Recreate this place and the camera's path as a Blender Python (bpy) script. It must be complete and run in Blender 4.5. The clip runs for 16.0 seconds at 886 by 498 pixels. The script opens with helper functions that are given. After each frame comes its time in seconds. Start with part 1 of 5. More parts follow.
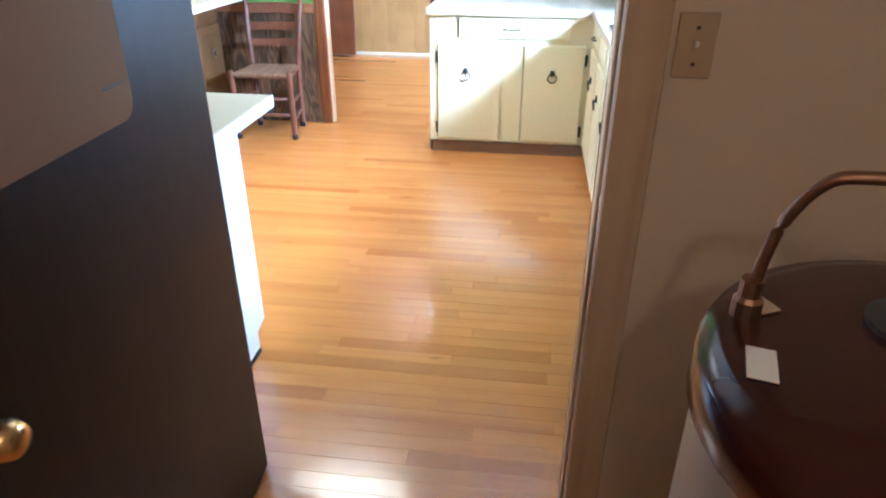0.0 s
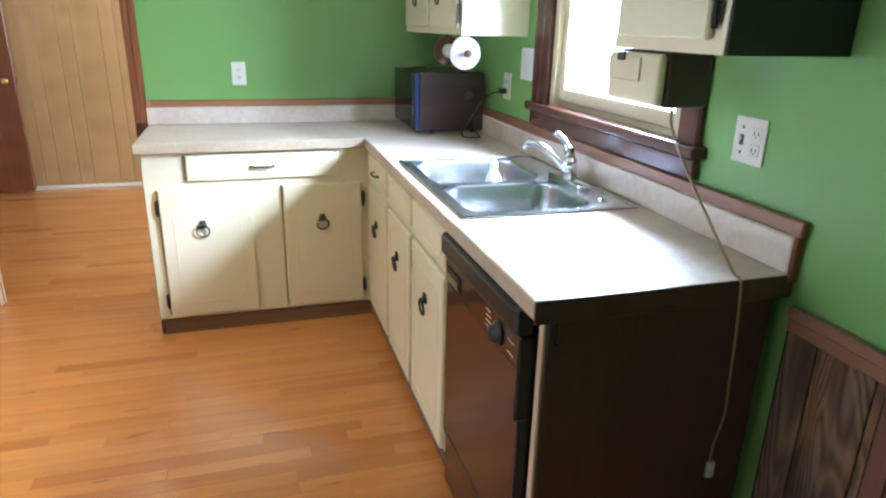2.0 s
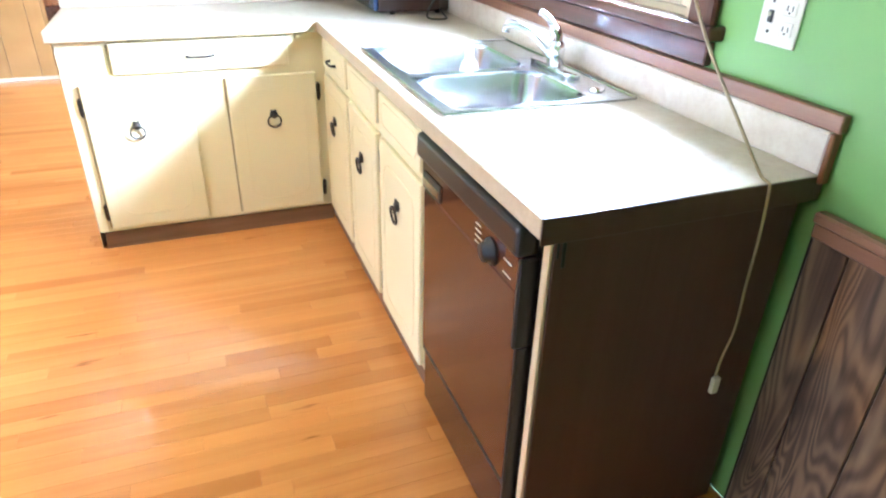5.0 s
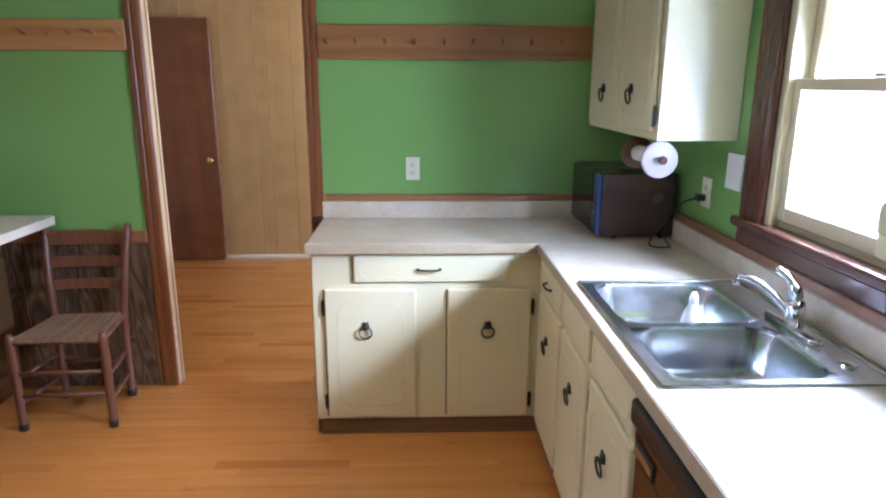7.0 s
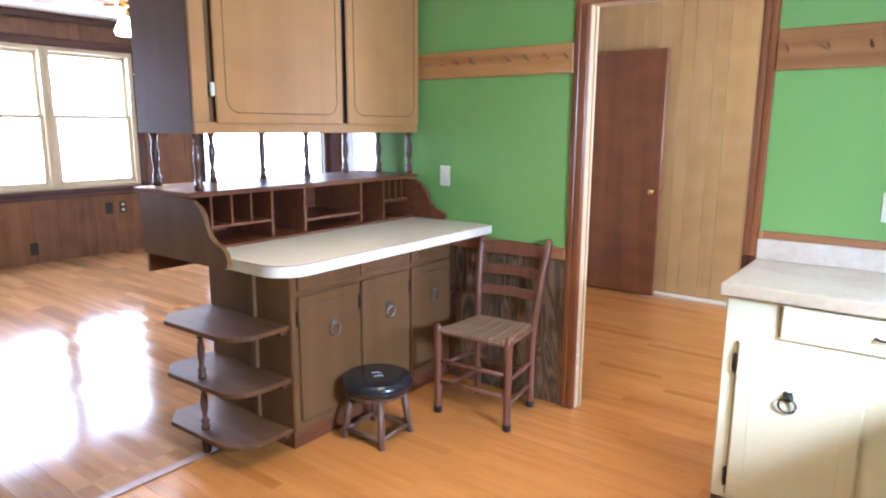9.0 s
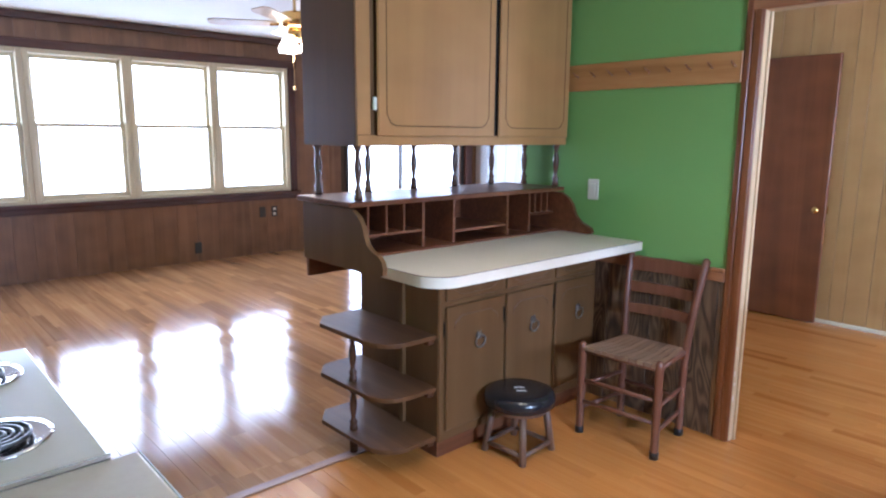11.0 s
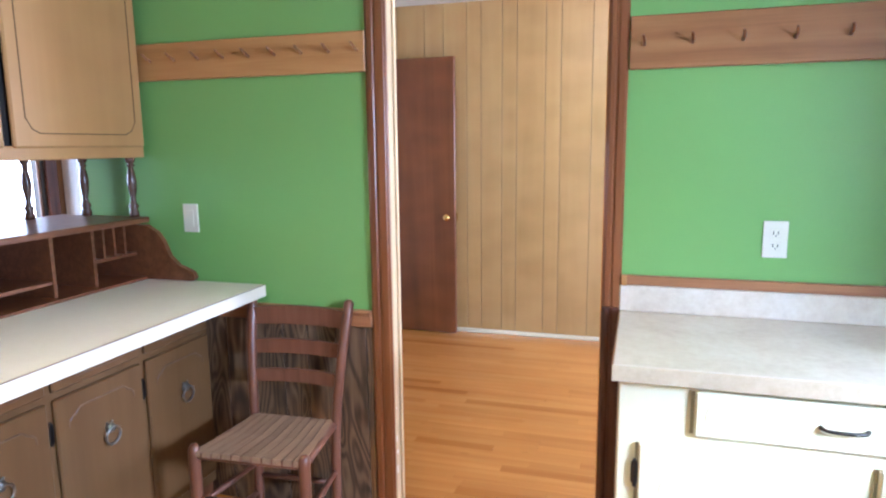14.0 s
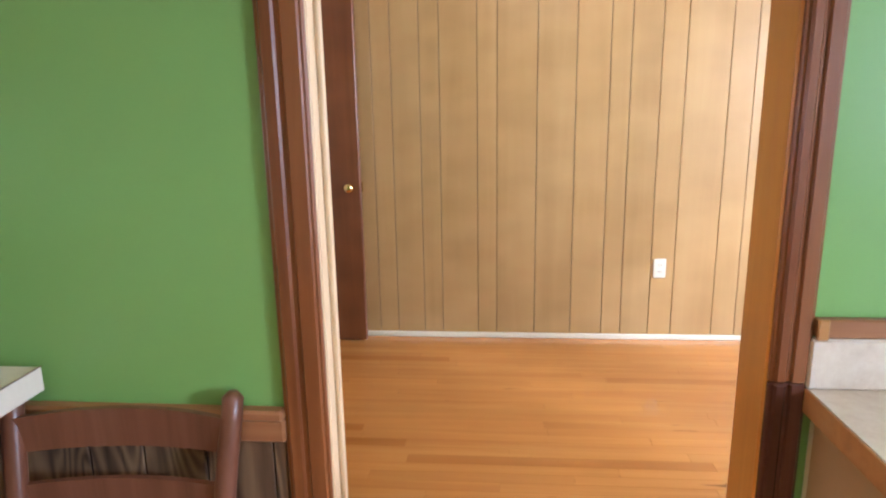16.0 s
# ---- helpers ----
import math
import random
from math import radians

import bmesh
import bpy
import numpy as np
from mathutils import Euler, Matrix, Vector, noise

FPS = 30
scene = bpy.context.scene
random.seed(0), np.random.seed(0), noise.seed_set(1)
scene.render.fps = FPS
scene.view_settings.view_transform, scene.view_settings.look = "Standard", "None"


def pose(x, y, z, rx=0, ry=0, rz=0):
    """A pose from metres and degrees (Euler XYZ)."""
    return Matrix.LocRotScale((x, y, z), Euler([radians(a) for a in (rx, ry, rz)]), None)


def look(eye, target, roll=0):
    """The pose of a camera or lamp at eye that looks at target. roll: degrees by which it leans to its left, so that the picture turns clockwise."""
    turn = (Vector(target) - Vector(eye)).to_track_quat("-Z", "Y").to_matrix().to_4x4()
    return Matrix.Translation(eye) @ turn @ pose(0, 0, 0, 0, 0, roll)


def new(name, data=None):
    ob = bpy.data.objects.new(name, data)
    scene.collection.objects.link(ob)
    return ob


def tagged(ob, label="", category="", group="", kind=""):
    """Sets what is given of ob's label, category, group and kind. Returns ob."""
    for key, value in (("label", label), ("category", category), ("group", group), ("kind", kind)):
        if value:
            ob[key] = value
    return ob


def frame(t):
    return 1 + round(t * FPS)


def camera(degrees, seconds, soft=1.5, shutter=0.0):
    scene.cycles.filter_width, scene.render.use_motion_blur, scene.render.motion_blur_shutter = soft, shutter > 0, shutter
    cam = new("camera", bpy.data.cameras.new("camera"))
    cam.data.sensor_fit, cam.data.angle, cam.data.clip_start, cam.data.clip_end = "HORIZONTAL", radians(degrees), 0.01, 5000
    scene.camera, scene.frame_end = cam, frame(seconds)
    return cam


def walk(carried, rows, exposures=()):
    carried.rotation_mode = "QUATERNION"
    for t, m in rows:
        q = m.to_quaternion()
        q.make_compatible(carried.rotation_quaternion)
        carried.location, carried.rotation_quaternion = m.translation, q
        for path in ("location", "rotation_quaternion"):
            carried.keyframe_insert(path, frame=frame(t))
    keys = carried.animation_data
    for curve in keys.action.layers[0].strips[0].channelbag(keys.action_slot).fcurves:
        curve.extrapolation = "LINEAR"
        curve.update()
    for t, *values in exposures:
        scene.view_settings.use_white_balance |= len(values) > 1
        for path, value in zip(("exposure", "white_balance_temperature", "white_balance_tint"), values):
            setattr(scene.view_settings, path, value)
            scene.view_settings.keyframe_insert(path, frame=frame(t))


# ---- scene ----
cam = camera(68.7, 16.0, 2.2)
PATH = [
    (0, (0.515, 0.1, 1.43), (0.285, 1.859, 0.507), 0.2),
    (0.5, (0.39, 0.426, 1.455), (0.15, 2.25, 0.67), 0.2),
    (1, (0.372, 0.701, 1.441), (0.268, 2.569, 0.733), 0.4),
    (1.5, (0.347, 0.998, 1.44), (0.467, 2.876, 0.762), 0.8),
    (2, (0.343, 1.21, 1.431), (0.894, 3.017, 0.773), 1.3),
    (2.5, (0.375, 1.327, 1.382), (0.981, 3.114, 0.719), 1.1),
    (3, (0.357, 1.404, 1.314), (0.995, 3.111, 0.491), 1.65),
    (3.2, (0.336, 1.4, 1.312), (1.002, 3.048, 0.405), 1.65),
    (5.3, (0.354, 1.459, 1.412), (0.989, 3.092, 0.45), 1.4),
    (5.5, (0.354, 1.482, 1.43), (0.976, 3.142, 0.504), 1.4),
    (6, (0.331, 1.543, 1.481), (0.931, 3.263, 0.656), 1.2),
    (6.5, (0.298, 1.571, 1.553), (0.731, 3.421, 0.929), 0.6),
    (6.6, (0.339, 1.567, 1.542), (0.674, 3.456, 0.977), 0.5),
    (7, (0.358, 1.529, 1.579), (0.428, 3.466, 1.085), 0.3),
    (7.5, (0.435, 1.51, 1.561), (-0.041, 3.399, 1.111), 0.1),
    (8, (0.437, 1.547, 1.528), (-0.373, 3.327, 1.112), 0.6),
    (8.5, (0.432, 1.652, 1.484), (-0.58, 3.333, 1.097), 0.5),
    (9, (0.429, 1.803, 1.461), (-0.752, 3.374, 1.09), 0.3),
    (9.5, (0.4, 1.889, 1.447), (-0.992, 3.28, 1.09), 0.3),
    (9.7, (0.374, 1.898, 1.443), (-1.104, 3.199, 1.093), 0.3),
    (11.8, (0.283, 1.668, 1.495), (-1.133, 3.04, 1.158), 0.9),
    (12, (0.247, 1.743, 1.446), (-1.064, 3.219, 1.126), 0.6),
    (12.5, (0.152, 1.88, 1.451), (-0.723, 3.649, 1.129), -0.1),
    (13, (0.149, 2.041, 1.451), (-0.53, 3.895, 1.136), -0.3),
    (13.5, (0.056, 2.288, 1.45), (-0.621, 4.144, 1.134), -0.5),
    (14, (-0.083, 2.602, 1.464), (-0.657, 4.491, 1.147), -0.6),
    (14.5, (-0.167, 2.903, 1.452), (-0.671, 4.812, 1.133), -0.6),
    (15, (-0.395, 3.192, 1.421), (-0.837, 5.116, 1.101), -0.8),
    (15.5, (-0.526, 3.462, 1.396), (-0.724, 5.423, 1.054), -0.9),
    (16, (-0.64, 3.735, 1.39), (-0.811, 5.677, 0.943), -1.0),
]
EXPOSURES = [(0.0, 1.5, 4600, 14), (0.5, 1.25, 4500, 14), (1.0, 0.95, 4700, 14), (1.5, 0.85, 4900, 14), (2.0, 0.5, 5300, 20), (2.5, 0.05, 5500, 25), (3.0, 0.0, 5700, 25), (3.2, 0.85, 5600, 25), (5.3, 1.7, 5200, 19), (5.7, 1.65, 5200, 19), (6.0, 1.05, 5300, 21), (6.6, 0.35, 5300, 21), (7.0, -0.05, 5300, 24), (7.5, -0.8, 5300, 24), (8.0, 0.7, 5300, 22), (8.5, 0.8, 5300, 22), (9.5, 0.65, 5000, 21), (12.0, 0.0, 5000, 20), (12.5, 0.45, 5000, 20), (13.5, 0.7, 5000, 20), (14.5, 0.8, 5100, 20), (15.5, 0.8, 5600, 22), (16.0, 0.45, 5600, 22)]
walk(cam, [(t, look(eye, target, roll)) for t, eye, target, roll in PATH], EXPOSURES)

# ---- light ----
world = bpy.data.worlds.new("sky")
scene.world = world
world.use_nodes = True
wn = world.node_tree
sky = wn.nodes.new("ShaderNodeTexSky")
sky.sky_type, sky.sun_disc, sky.sun_elevation, sky.sun_rotation = "NISHITA", False, radians(32), radians(130)
wn.links.new(sky.outputs[0], wn.nodes["Background"].inputs[0])
wn.nodes["Background"].inputs[1].default_value = 0.12


def area(name, eye, target, sx, sy, power, colour=(1, 1, 1)):
    d = bpy.data.lights.new(name, "AREA")
    d.shape, d.size, d.size_y, d.energy, d.color = "RECTANGLE", sx, sy, power, colour
    ob = new(name, d)
    ob.matrix_world = look(eye, target)
    return ob


def bulb(name, place, power, colour, size=0.05):
    d = bpy.data.lights.new(name, "POINT")
    d.energy, d.color, d.shadow_soft_size = power, colour, size
    ob = new(name, d)
    ob.location = place
    return ob


SUN = bpy.data.lights.new("sun", "SUN")
SUN.energy, SUN.angle, SUN.color = 2.2, radians(8), (0.84, 0.93, 1.0)
new("sun", SUN).matrix_world = look((7.6, -6.5, 6.3), (0, 0, 0))
DAY = (0.72, 0.86, 1.0)
area("sky_kitchen_window", (1.74, 3.15, 1.51), (0.74, 2.93, 1.02), 0.74, 0.26, 108, DAY)
# reaches across the added south unit too, to brighten the hutch sides
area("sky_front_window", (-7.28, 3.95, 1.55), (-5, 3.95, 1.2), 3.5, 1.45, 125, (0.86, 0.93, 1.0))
area("sky_patio_door", (-7.28, 7.70, 1.05), (-5, 7.5, 0.9), 2.1, 1.95, 80, DAY)
# added lamp at the unseen hall end, aimed to brighten the panelling
area("hall_end_fill", (1.92, 6.1, 1.45), (0.2, 7.0, 0.85), 1.0, 1.1, 52, (0.86, 0.93, 1.0))
bulb("hall_bulb", (-0.33, 6.0, 2.34), 14, (1, 0.80, 0.52), 0.03)
bulb("utility_bulb", (0.62, -0.80, 2.12), 6.6, (1, 0.70, 0.38), 0.05)
area("kitchen_lamp", (-0.66, 3.42, 2.475), (-0.659, 3.42, 0), 0.44, 0.86, 9.5, (1, 0.83, 0.52)).data.spread = radians(105)
for fx in (-0.11, 0.11):
    bulb("fan_bulb", (-4.45 + fx, 4.45, 2.10), 13, (1, 0.82, 0.55), 0.05)

# ---- materials ----


def shader(name, colour, rough=0.5, metal=0.0, spec=0.5):
    m = bpy.data.materials.new(name)
    m.use_nodes = True
    b = m.node_tree.nodes["Principled BSDF"]
    b.inputs["Base Color"].default_value = (*colour, 1)
    b.inputs["Roughness"].default_value = rough
    b.inputs["Metallic"].default_value = metal
    b.inputs["Specular IOR Level"].default_value = spec
    return m


def node(m, kind, **inputs):
    n = m.node_tree.nodes.new(kind)
    for k, v in inputs.items():
        n.inputs[k.replace("_", " ")].default_value = v
    return n


def wire(m, a, b):
    m.node_tree.links.new(a, b)


def coords(m, scale=(1, 1, 1), jitter=False):
    tc, mp = node(m, "ShaderNodeTexCoord"), node(m, "ShaderNodeMapping")
    mp.inputs["Scale"].default_value = scale
    wire(m, tc.outputs["Object"], mp.inputs["Vector"])
    if jitter:
        oi, ml = node(m, "ShaderNodeObjectInfo"), node(m, "ShaderNodeMath")
        ml.operation = "MULTIPLY"
        ml.inputs[1].default_value = 37.0
        wire(m, oi.outputs["Random"], ml.inputs[0])
        cb = node(m, "ShaderNodeCombineXYZ")
        for i in range(3):
            wire(m, ml.outputs[0], cb.inputs[i])
        wire(m, cb.outputs[0], mp.inputs["Location"])
    return mp.outputs["Vector"]


def ramp(m, fac, stops):
    r = node(m, "ShaderNodeValToRGB")
    while len(r.color_ramp.elements) < len(stops):
        r.color_ramp.elements.new(0.5)
    for e, (p, c) in zip(r.color_ramp.elements, stops):
        e.position, e.color = p, (*c, 1)
    wire(m, fac, r.inputs[0])
    return r.outputs[0]


def mix(m, fac, a, b, how="MIX"):
    n = node(m, "ShaderNodeMixRGB")
    n.blend_type = how
    if isinstance(fac, float):
        n.inputs[0].default_value = fac
    else:
        wire(m, fac, n.inputs[0])
    for s, v in ((n.inputs[1], a), (n.inputs[2], b)):
        if isinstance(v, tuple):
            s.default_value = (*v, 1)
        else:
            wire(m, v, s)
    return n.outputs[0]


def bump(m, height, strength=0.2, dist=0.01):
    n = node(m, "ShaderNodeBump", Strength=strength, Distance=dist)
    wire(m, height, n.inputs["Height"])
    wire(m, n.outputs[0], m.node_tree.nodes["Principled BSDF"].inputs["Normal"])


def noise_tex(m, vec, scale, detail=4, rough=0.55, distort=0.0):
    n = node(m, "ShaderNodeTexNoise", Scale=scale, Detail=detail, Roughness=rough, Distortion=distort)
    wire(m, vec, n.inputs["Vector"])
    return n.outputs["Fac"]


def ranged(m, fac, lo, hi):
    n = node(m, "ShaderNodeMapRange")
    n.inputs["To Min"].default_value, n.inputs["To Max"].default_value = lo, hi
    wire(m, fac, n.inputs["Value"])
    return n.outputs[0]


def bsdf(m, key):
    return m.node_tree.nodes["Principled BSDF"].inputs[key]


def wood(name, dark, mid, light, axis="x", rough=0.4, grain=1.0, piece=False, spread=0.35, relief=0.12, coat=0.0, island=False, marks=False, cloud=False, odd=False):
    """Grain drawn out along one axis, with soft blotches and a shift from piece to piece."""
    m = shader(name, mid, rough)
    s = {"x": (1.2, 26, 26), "y": (26, 1.2, 26), "z": (26, 26, 1.2)}[axis]
    v = coords(m, tuple(k * grain for k in s), piece)
    g = noise_tex(m, v, 1.0, 6, 0.62, 0.7)
    blot = noise_tex(m, coords(m, (1, 1, 1), piece), 3.1, 3)
    c = ramp(m, g, [(0.28, dark), (0.5, mid), (0.72, light)])
    c = mix(m, ranged(m, blot, 0.0, 0.55), c, tuple(k * 0.72 for k in mid))
    if piece or island:
        if island:
            rnd = node(m, "ShaderNodeNewGeometry").outputs["Random Per Island"]
        else:
            rnd = node(m, "ShaderNodeObjectInfo").outputs["Random"]
        hs = node(m, "ShaderNodeHueSaturation")
        wire(m, ranged(m, rnd, 1 - spread, 1 + spread * 0.8), hs.inputs["Value"])
        wire(m, c, hs.inputs["Color"])
        c = hs.outputs[0]
        if odd:   # now and then a board of redder, darker heartwood
            tint = ramp(m, rnd, [(0.0, (0.86, 0.79, 0.72)), (0.06, (0.91, 0.86, 0.80)), (0.09, (1, 1, 1))])
            c = mix(m, 1.0, c, tint, "MULTIPLY")
    if marks:
        spots = noise_tex(m, coords(m, (3.0, 22, 3)), 1.0, 3, 0.5)
        dark_spot = ramp(m, spots, [(0.70, (0, 0, 0)), (0.76, (1, 1, 1))])
        c = mix(m, dark_spot, c, tuple(k * 0.45 for k in dark))
    if cloud:
        drift = noise_tex(m, coords(m, (1.6, 1.6, 3.2), piece), 1.9, 2, 0.4, 0.0)
        c = mix(m, ramp(m, drift, [(0.30, (0, 0, 0)), (0.78, (0.42, 0.42, 0.42))]), c, tuple(min(1, k * 1.12) for k in light))
    shine = ranged(m, blot, rough - 0.05, rough + 0.09)
    if marks:
        worn = noise_tex(m, coords(m), 2.3, 3, 0.55)
        shine = ranged(m, worn, rough - 0.10, rough + 0.14)
    wire(m, c, bsdf(m, "Base Color"))
    wire(m, shine, bsdf(m, "Roughness"))
    bump(m, g, relief, 0.003)
    bsdf(m, "Coat Weight").default_value = coat
    bsdf(m, "Coat Roughness").default_value = 0.12
    return m


def paint(name, colour, rough=0.5, wear=0.12, relief=0.06, scale=60.0):
    """Rolled or brushed paint: fine stipple, slight uneven tone."""
    m = shader(name, colour, rough)
    v = coords(m)
    big, fine = noise_tex(m, v, 1.7, 4), noise_tex(m, v, scale, 3)
    c = mix(m, ranged(m, big, 0.0, 1.0), tuple(k * (1 - wear) for k in colour), tuple(min(1, k * (1 + wear)) for k in colour))
    wire(m, c, bsdf(m, "Base Color"))
    wire(m, ranged(m, big, rough - 0.06, rough + 0.08), bsdf(m, "Roughness"))
    bump(m, fine, relief, 0.004)
    return m


def mottled(name, stops, scale, rough=0.35, relief=0.02):
    m = shader(name, stops[0][1], rough)
    v = coords(m)
    n = noise_tex(m, v, scale, 8, 0.7, 0.4)
    n2 = noise_tex(m, v, scale * 7, 4, 0.7)
    c = mix(m, 0.35, ramp(m, n, stops), ramp(m, n2, stops))
    wire(m, c, bsdf(m, "Base Color"))
    wire(m, ranged(m, n, rough - 0.05, rough + 0.08), bsdf(m, "Roughness"))
    bump(m, n2, relief, 0.002)
    return m


def metal(name, colour, rough, scratch=0.0, axis=(1, 40, 40)):
    m = shader(name, colour, rough, 1.0)
    n = noise_tex(m, coords(m, axis), 8.0, 4)
    wire(m, ranged(m, n, max(0.03, rough - 0.08), rough + 0.1), bsdf(m, "Roughness"))
    bump(m, n, scratch, 0.001)
    return m


def glow(name, colour, strength):
    m = shader(name, colour, 0.5)
    bsdf(m, "Emission Color").default_value = (*colour, 1)
    bsdf(m, "Emission Strength").default_value = strength
    return m


OAK_D, OAK_M, OAK_L = (0.45, 0.168, 0.036), (0.54, 0.222, 0.049), (0.60, 0.268, 0.068)
M = {}
M["oak"] = wood("oak_board", OAK_D, OAK_M, OAK_L, "x", 0.19, 0.5, True, 0.07, 0.02, 0.3, False, True, odd=True)
M["oak_rest"] = wood("oak_boards_rest", OAK_D, OAK_M, OAK_L, "x", 0.19, 0.5, False, 0.07, 0.02, 0.3, True, True, odd=True)
for k in ("oak", "oak_rest"):
    bsdf(M[k], "Coat Weight").default_value = 0.4
    bsdf(M[k], "Coat Roughness").default_value = 0.06
LIV_D, LIV_M, LIV_L = (0.27, 0.125, 0.045), (0.39, 0.195, 0.075), (0.48, 0.26, 0.115)
M["pine"] = wood("pine_board", LIV_D, LIV_M, LIV_L, "x", 0.11, 0.7, True, 0.22, 0.05, 0.0)
M["pine_rest"] = wood("pine_boards_rest", LIV_D, LIV_M, LIV_L, "x", 0.11, 0.7, False, 0.22, 0.05, 0.0, island=True)
for k in ("pine", "pine_rest"):
    bsdf(M[k], "Specular IOR Level").default_value = 0.22
M["subfloor"] = paint("floor_gap", (0.22, 0.095, 0.035), 0.6)
M["green"] = paint("green_wall_paint", (0.190, 0.368, 0.098), 0.36, 0.06, 0.05, 90)
M["cream_wall"] = paint("cream_wall_paint", (0.62, 0.50, 0.36), 0.5, 0.08, 0.08, 70)
M["ceiling"] = paint("ceiling_white", (0.74, 0.72, 0.66), 0.8, 0.04, 0.25, 120)
M["panel"] = wood("tan_panelling", (0.38, 0.222, 0.082), (0.45, 0.276, 0.110), (0.52, 0.340, 0.150), "z", 0.34, 0.20, True, 0.07, 0.012, 0.0, cloud=True)
M["knotty"] = wood("brown_panelling", (0.095, 0.040, 0.015), (0.185, 0.084, 0.032), (0.26, 0.130, 0.054), "z", 0.38, 0.4, True, 0.14, 0.06, cloud=True)
M["groove"] = paint("panel_groove", (0.045, 0.026, 0.012), 0.7)
M["pale_panel"] = wood("pale_panelling", (0.42, 0.38, 0.34), (0.55, 0.51, 0.46), (0.66, 0.62, 0.57), "z", 0.45, 0.6, True, 0.08, 0.05)
M["trim"] = wood("stained_trim", (0.120, 0.034, 0.010), (0.215, 0.069, 0.020), (0.30, 0.112, 0.036), "z", 0.32, 0.8, False, 0.3, 0.06)
M["trim_h"] = wood("stained_trim_level", (0.20, 0.075, 0.028), (0.33, 0.14, 0.055), (0.43, 0.20, 0.085), "x", 0.34, 0.8, False, 0.3, 0.06)
M["trim_y"] = wood("stained_trim_side", (0.14, 0.06, 0.03), (0.26, 0.12, 0.06), (0.36, 0.19, 0.10), "y", 0.36, 0.8, False, 0.3, 0.06)
M["bare"] = wood("bare_pine_jamb", (0.50, 0.34, 0.17), (0.66, 0.48, 0.27), (0.74, 0.58, 0.36), "z", 0.5, 0.8, False, 0.3, 0.05)
M["casing"] = wood("dark_window_casing", (0.035, 0.012, 0.008), (0.085, 0.03, 0.018), (0.13, 0.05, 0.03), "z", 0.22, 0.8, False, 0.3, 0.05)
M["casing_h"] = wood("dark_window_stool", (0.035, 0.012, 0.008), (0.085, 0.03, 0.018), (0.13, 0.05, 0.03), "y", 0.22, 0.8, False, 0.3, 0.05)
M["sash"] = paint("sash_paint", (0.60, 0.52, 0.33), 0.4, 0.08, 0.04)
M["rail"] = wood("peg_rail_wood", (0.30, 0.125, 0.035), (0.46, 0.215, 0.065), (0.56, 0.29, 0.10), "x", 0.38, 0.7, False, 0.3, 0.06)
M["rail_dark"] = wood("peg_rail_wood_dark", (0.19, 0.075, 0.020), (0.31, 0.130, 0.040), (0.40, 0.185, 0.065), "x", 0.38, 0.7, False, 0.3, 0.06)


def rustic(name):
    """Rough-sawn planks: cathedral grain drawn by the level lines of a stretched noise."""
    m = shader(name, (0.1, 0.05, 0.03), 0.34)
    field = noise_tex(m, coords(m, (5.5, 5.5, 1.1), True), 1.0, 2, 0.45, 0.6)
    up = node(m, "ShaderNodeMath")
    up.operation, up.inputs[1].default_value = "MULTIPLY", 130.0
    wire(m, field, up.inputs[0])
    sn = node(m, "ShaderNodeMath")
    sn.operation = "SINE"
    wire(m, up.outputs[0], sn.inputs[0])
    bands = node(m, "ShaderNodeMapRange")
    bands.inputs["From Min"].default_value = -1.0
    wire(m, sn.outputs[0], bands.inputs["Value"])
    n = noise_tex(m, coords(m, (60, 60, 3.0), True), 1.0, 4)
    f = mix(m, 0.6, bands.outputs[0], n)
    c = ramp(m, f, [(0.22, (0.045, 0.026, 0.016)), (0.45, (0.120, 0.070, 0.040)), (0.62, (0.175, 0.106, 0.056)), (0.85, (0.24, 0.152, 0.080))])
    warm = noise_tex(m, coords(m, (4, 4, 1.8), True), 1.0, 3)
    c = mix(m, ramp(m, warm, [(0.52, (0, 0, 0)), (0.66, (0.8, 0.8, 0.8))]), c, mix(m, f, (0.05, 0.02, 0.008), (0.36, 0.165, 0.050)))
    soot = noise_tex(m, coords(m, (3, 3, 2.2), True), 1.3, 3)
    c = mix(m, ramp(m, soot, [(0.54, (0, 0, 0)), (0.70, (0.85, 0.85, 0.85))]), c, (0.022, 0.014, 0.010))
    wire(m, c, bsdf(m, "Base Color"))
    bump(m, f, 0.3, 0.003)
    return m


M["rustic"] = rustic("rustic_wainscot")
M["door"] = wood("red_brown_door", (0.065, 0.018, 0.006), (0.155, 0.048, 0.016), (0.26, 0.092, 0.032), "z", 0.32, 0.22, False, 0.3, 0.04, cloud=True)
M["dark_door"] = wood("dark_door", (0.012, 0.0052, 0.0026), (0.018, 0.0080, 0.0040), (0.026, 0.0118, 0.0060), "z", 0.36, 1.6, False, 0.3, 0.05)
bsdf(M["dark_door"], "Specular IOR Level").default_value = 0.20
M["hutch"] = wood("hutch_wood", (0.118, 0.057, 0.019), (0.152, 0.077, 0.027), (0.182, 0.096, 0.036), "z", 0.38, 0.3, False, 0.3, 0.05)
M["hutch_h"] = wood("hutch_wood_level", (0.080, 0.026, 0.010), (0.160, 0.055, 0.022), (0.235, 0.09, 0.038), "y", 0.30, 1.5, False, 0.3, 0.05)
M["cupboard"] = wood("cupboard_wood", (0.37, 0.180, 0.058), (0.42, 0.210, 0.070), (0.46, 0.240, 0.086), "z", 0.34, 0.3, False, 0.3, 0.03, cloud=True)
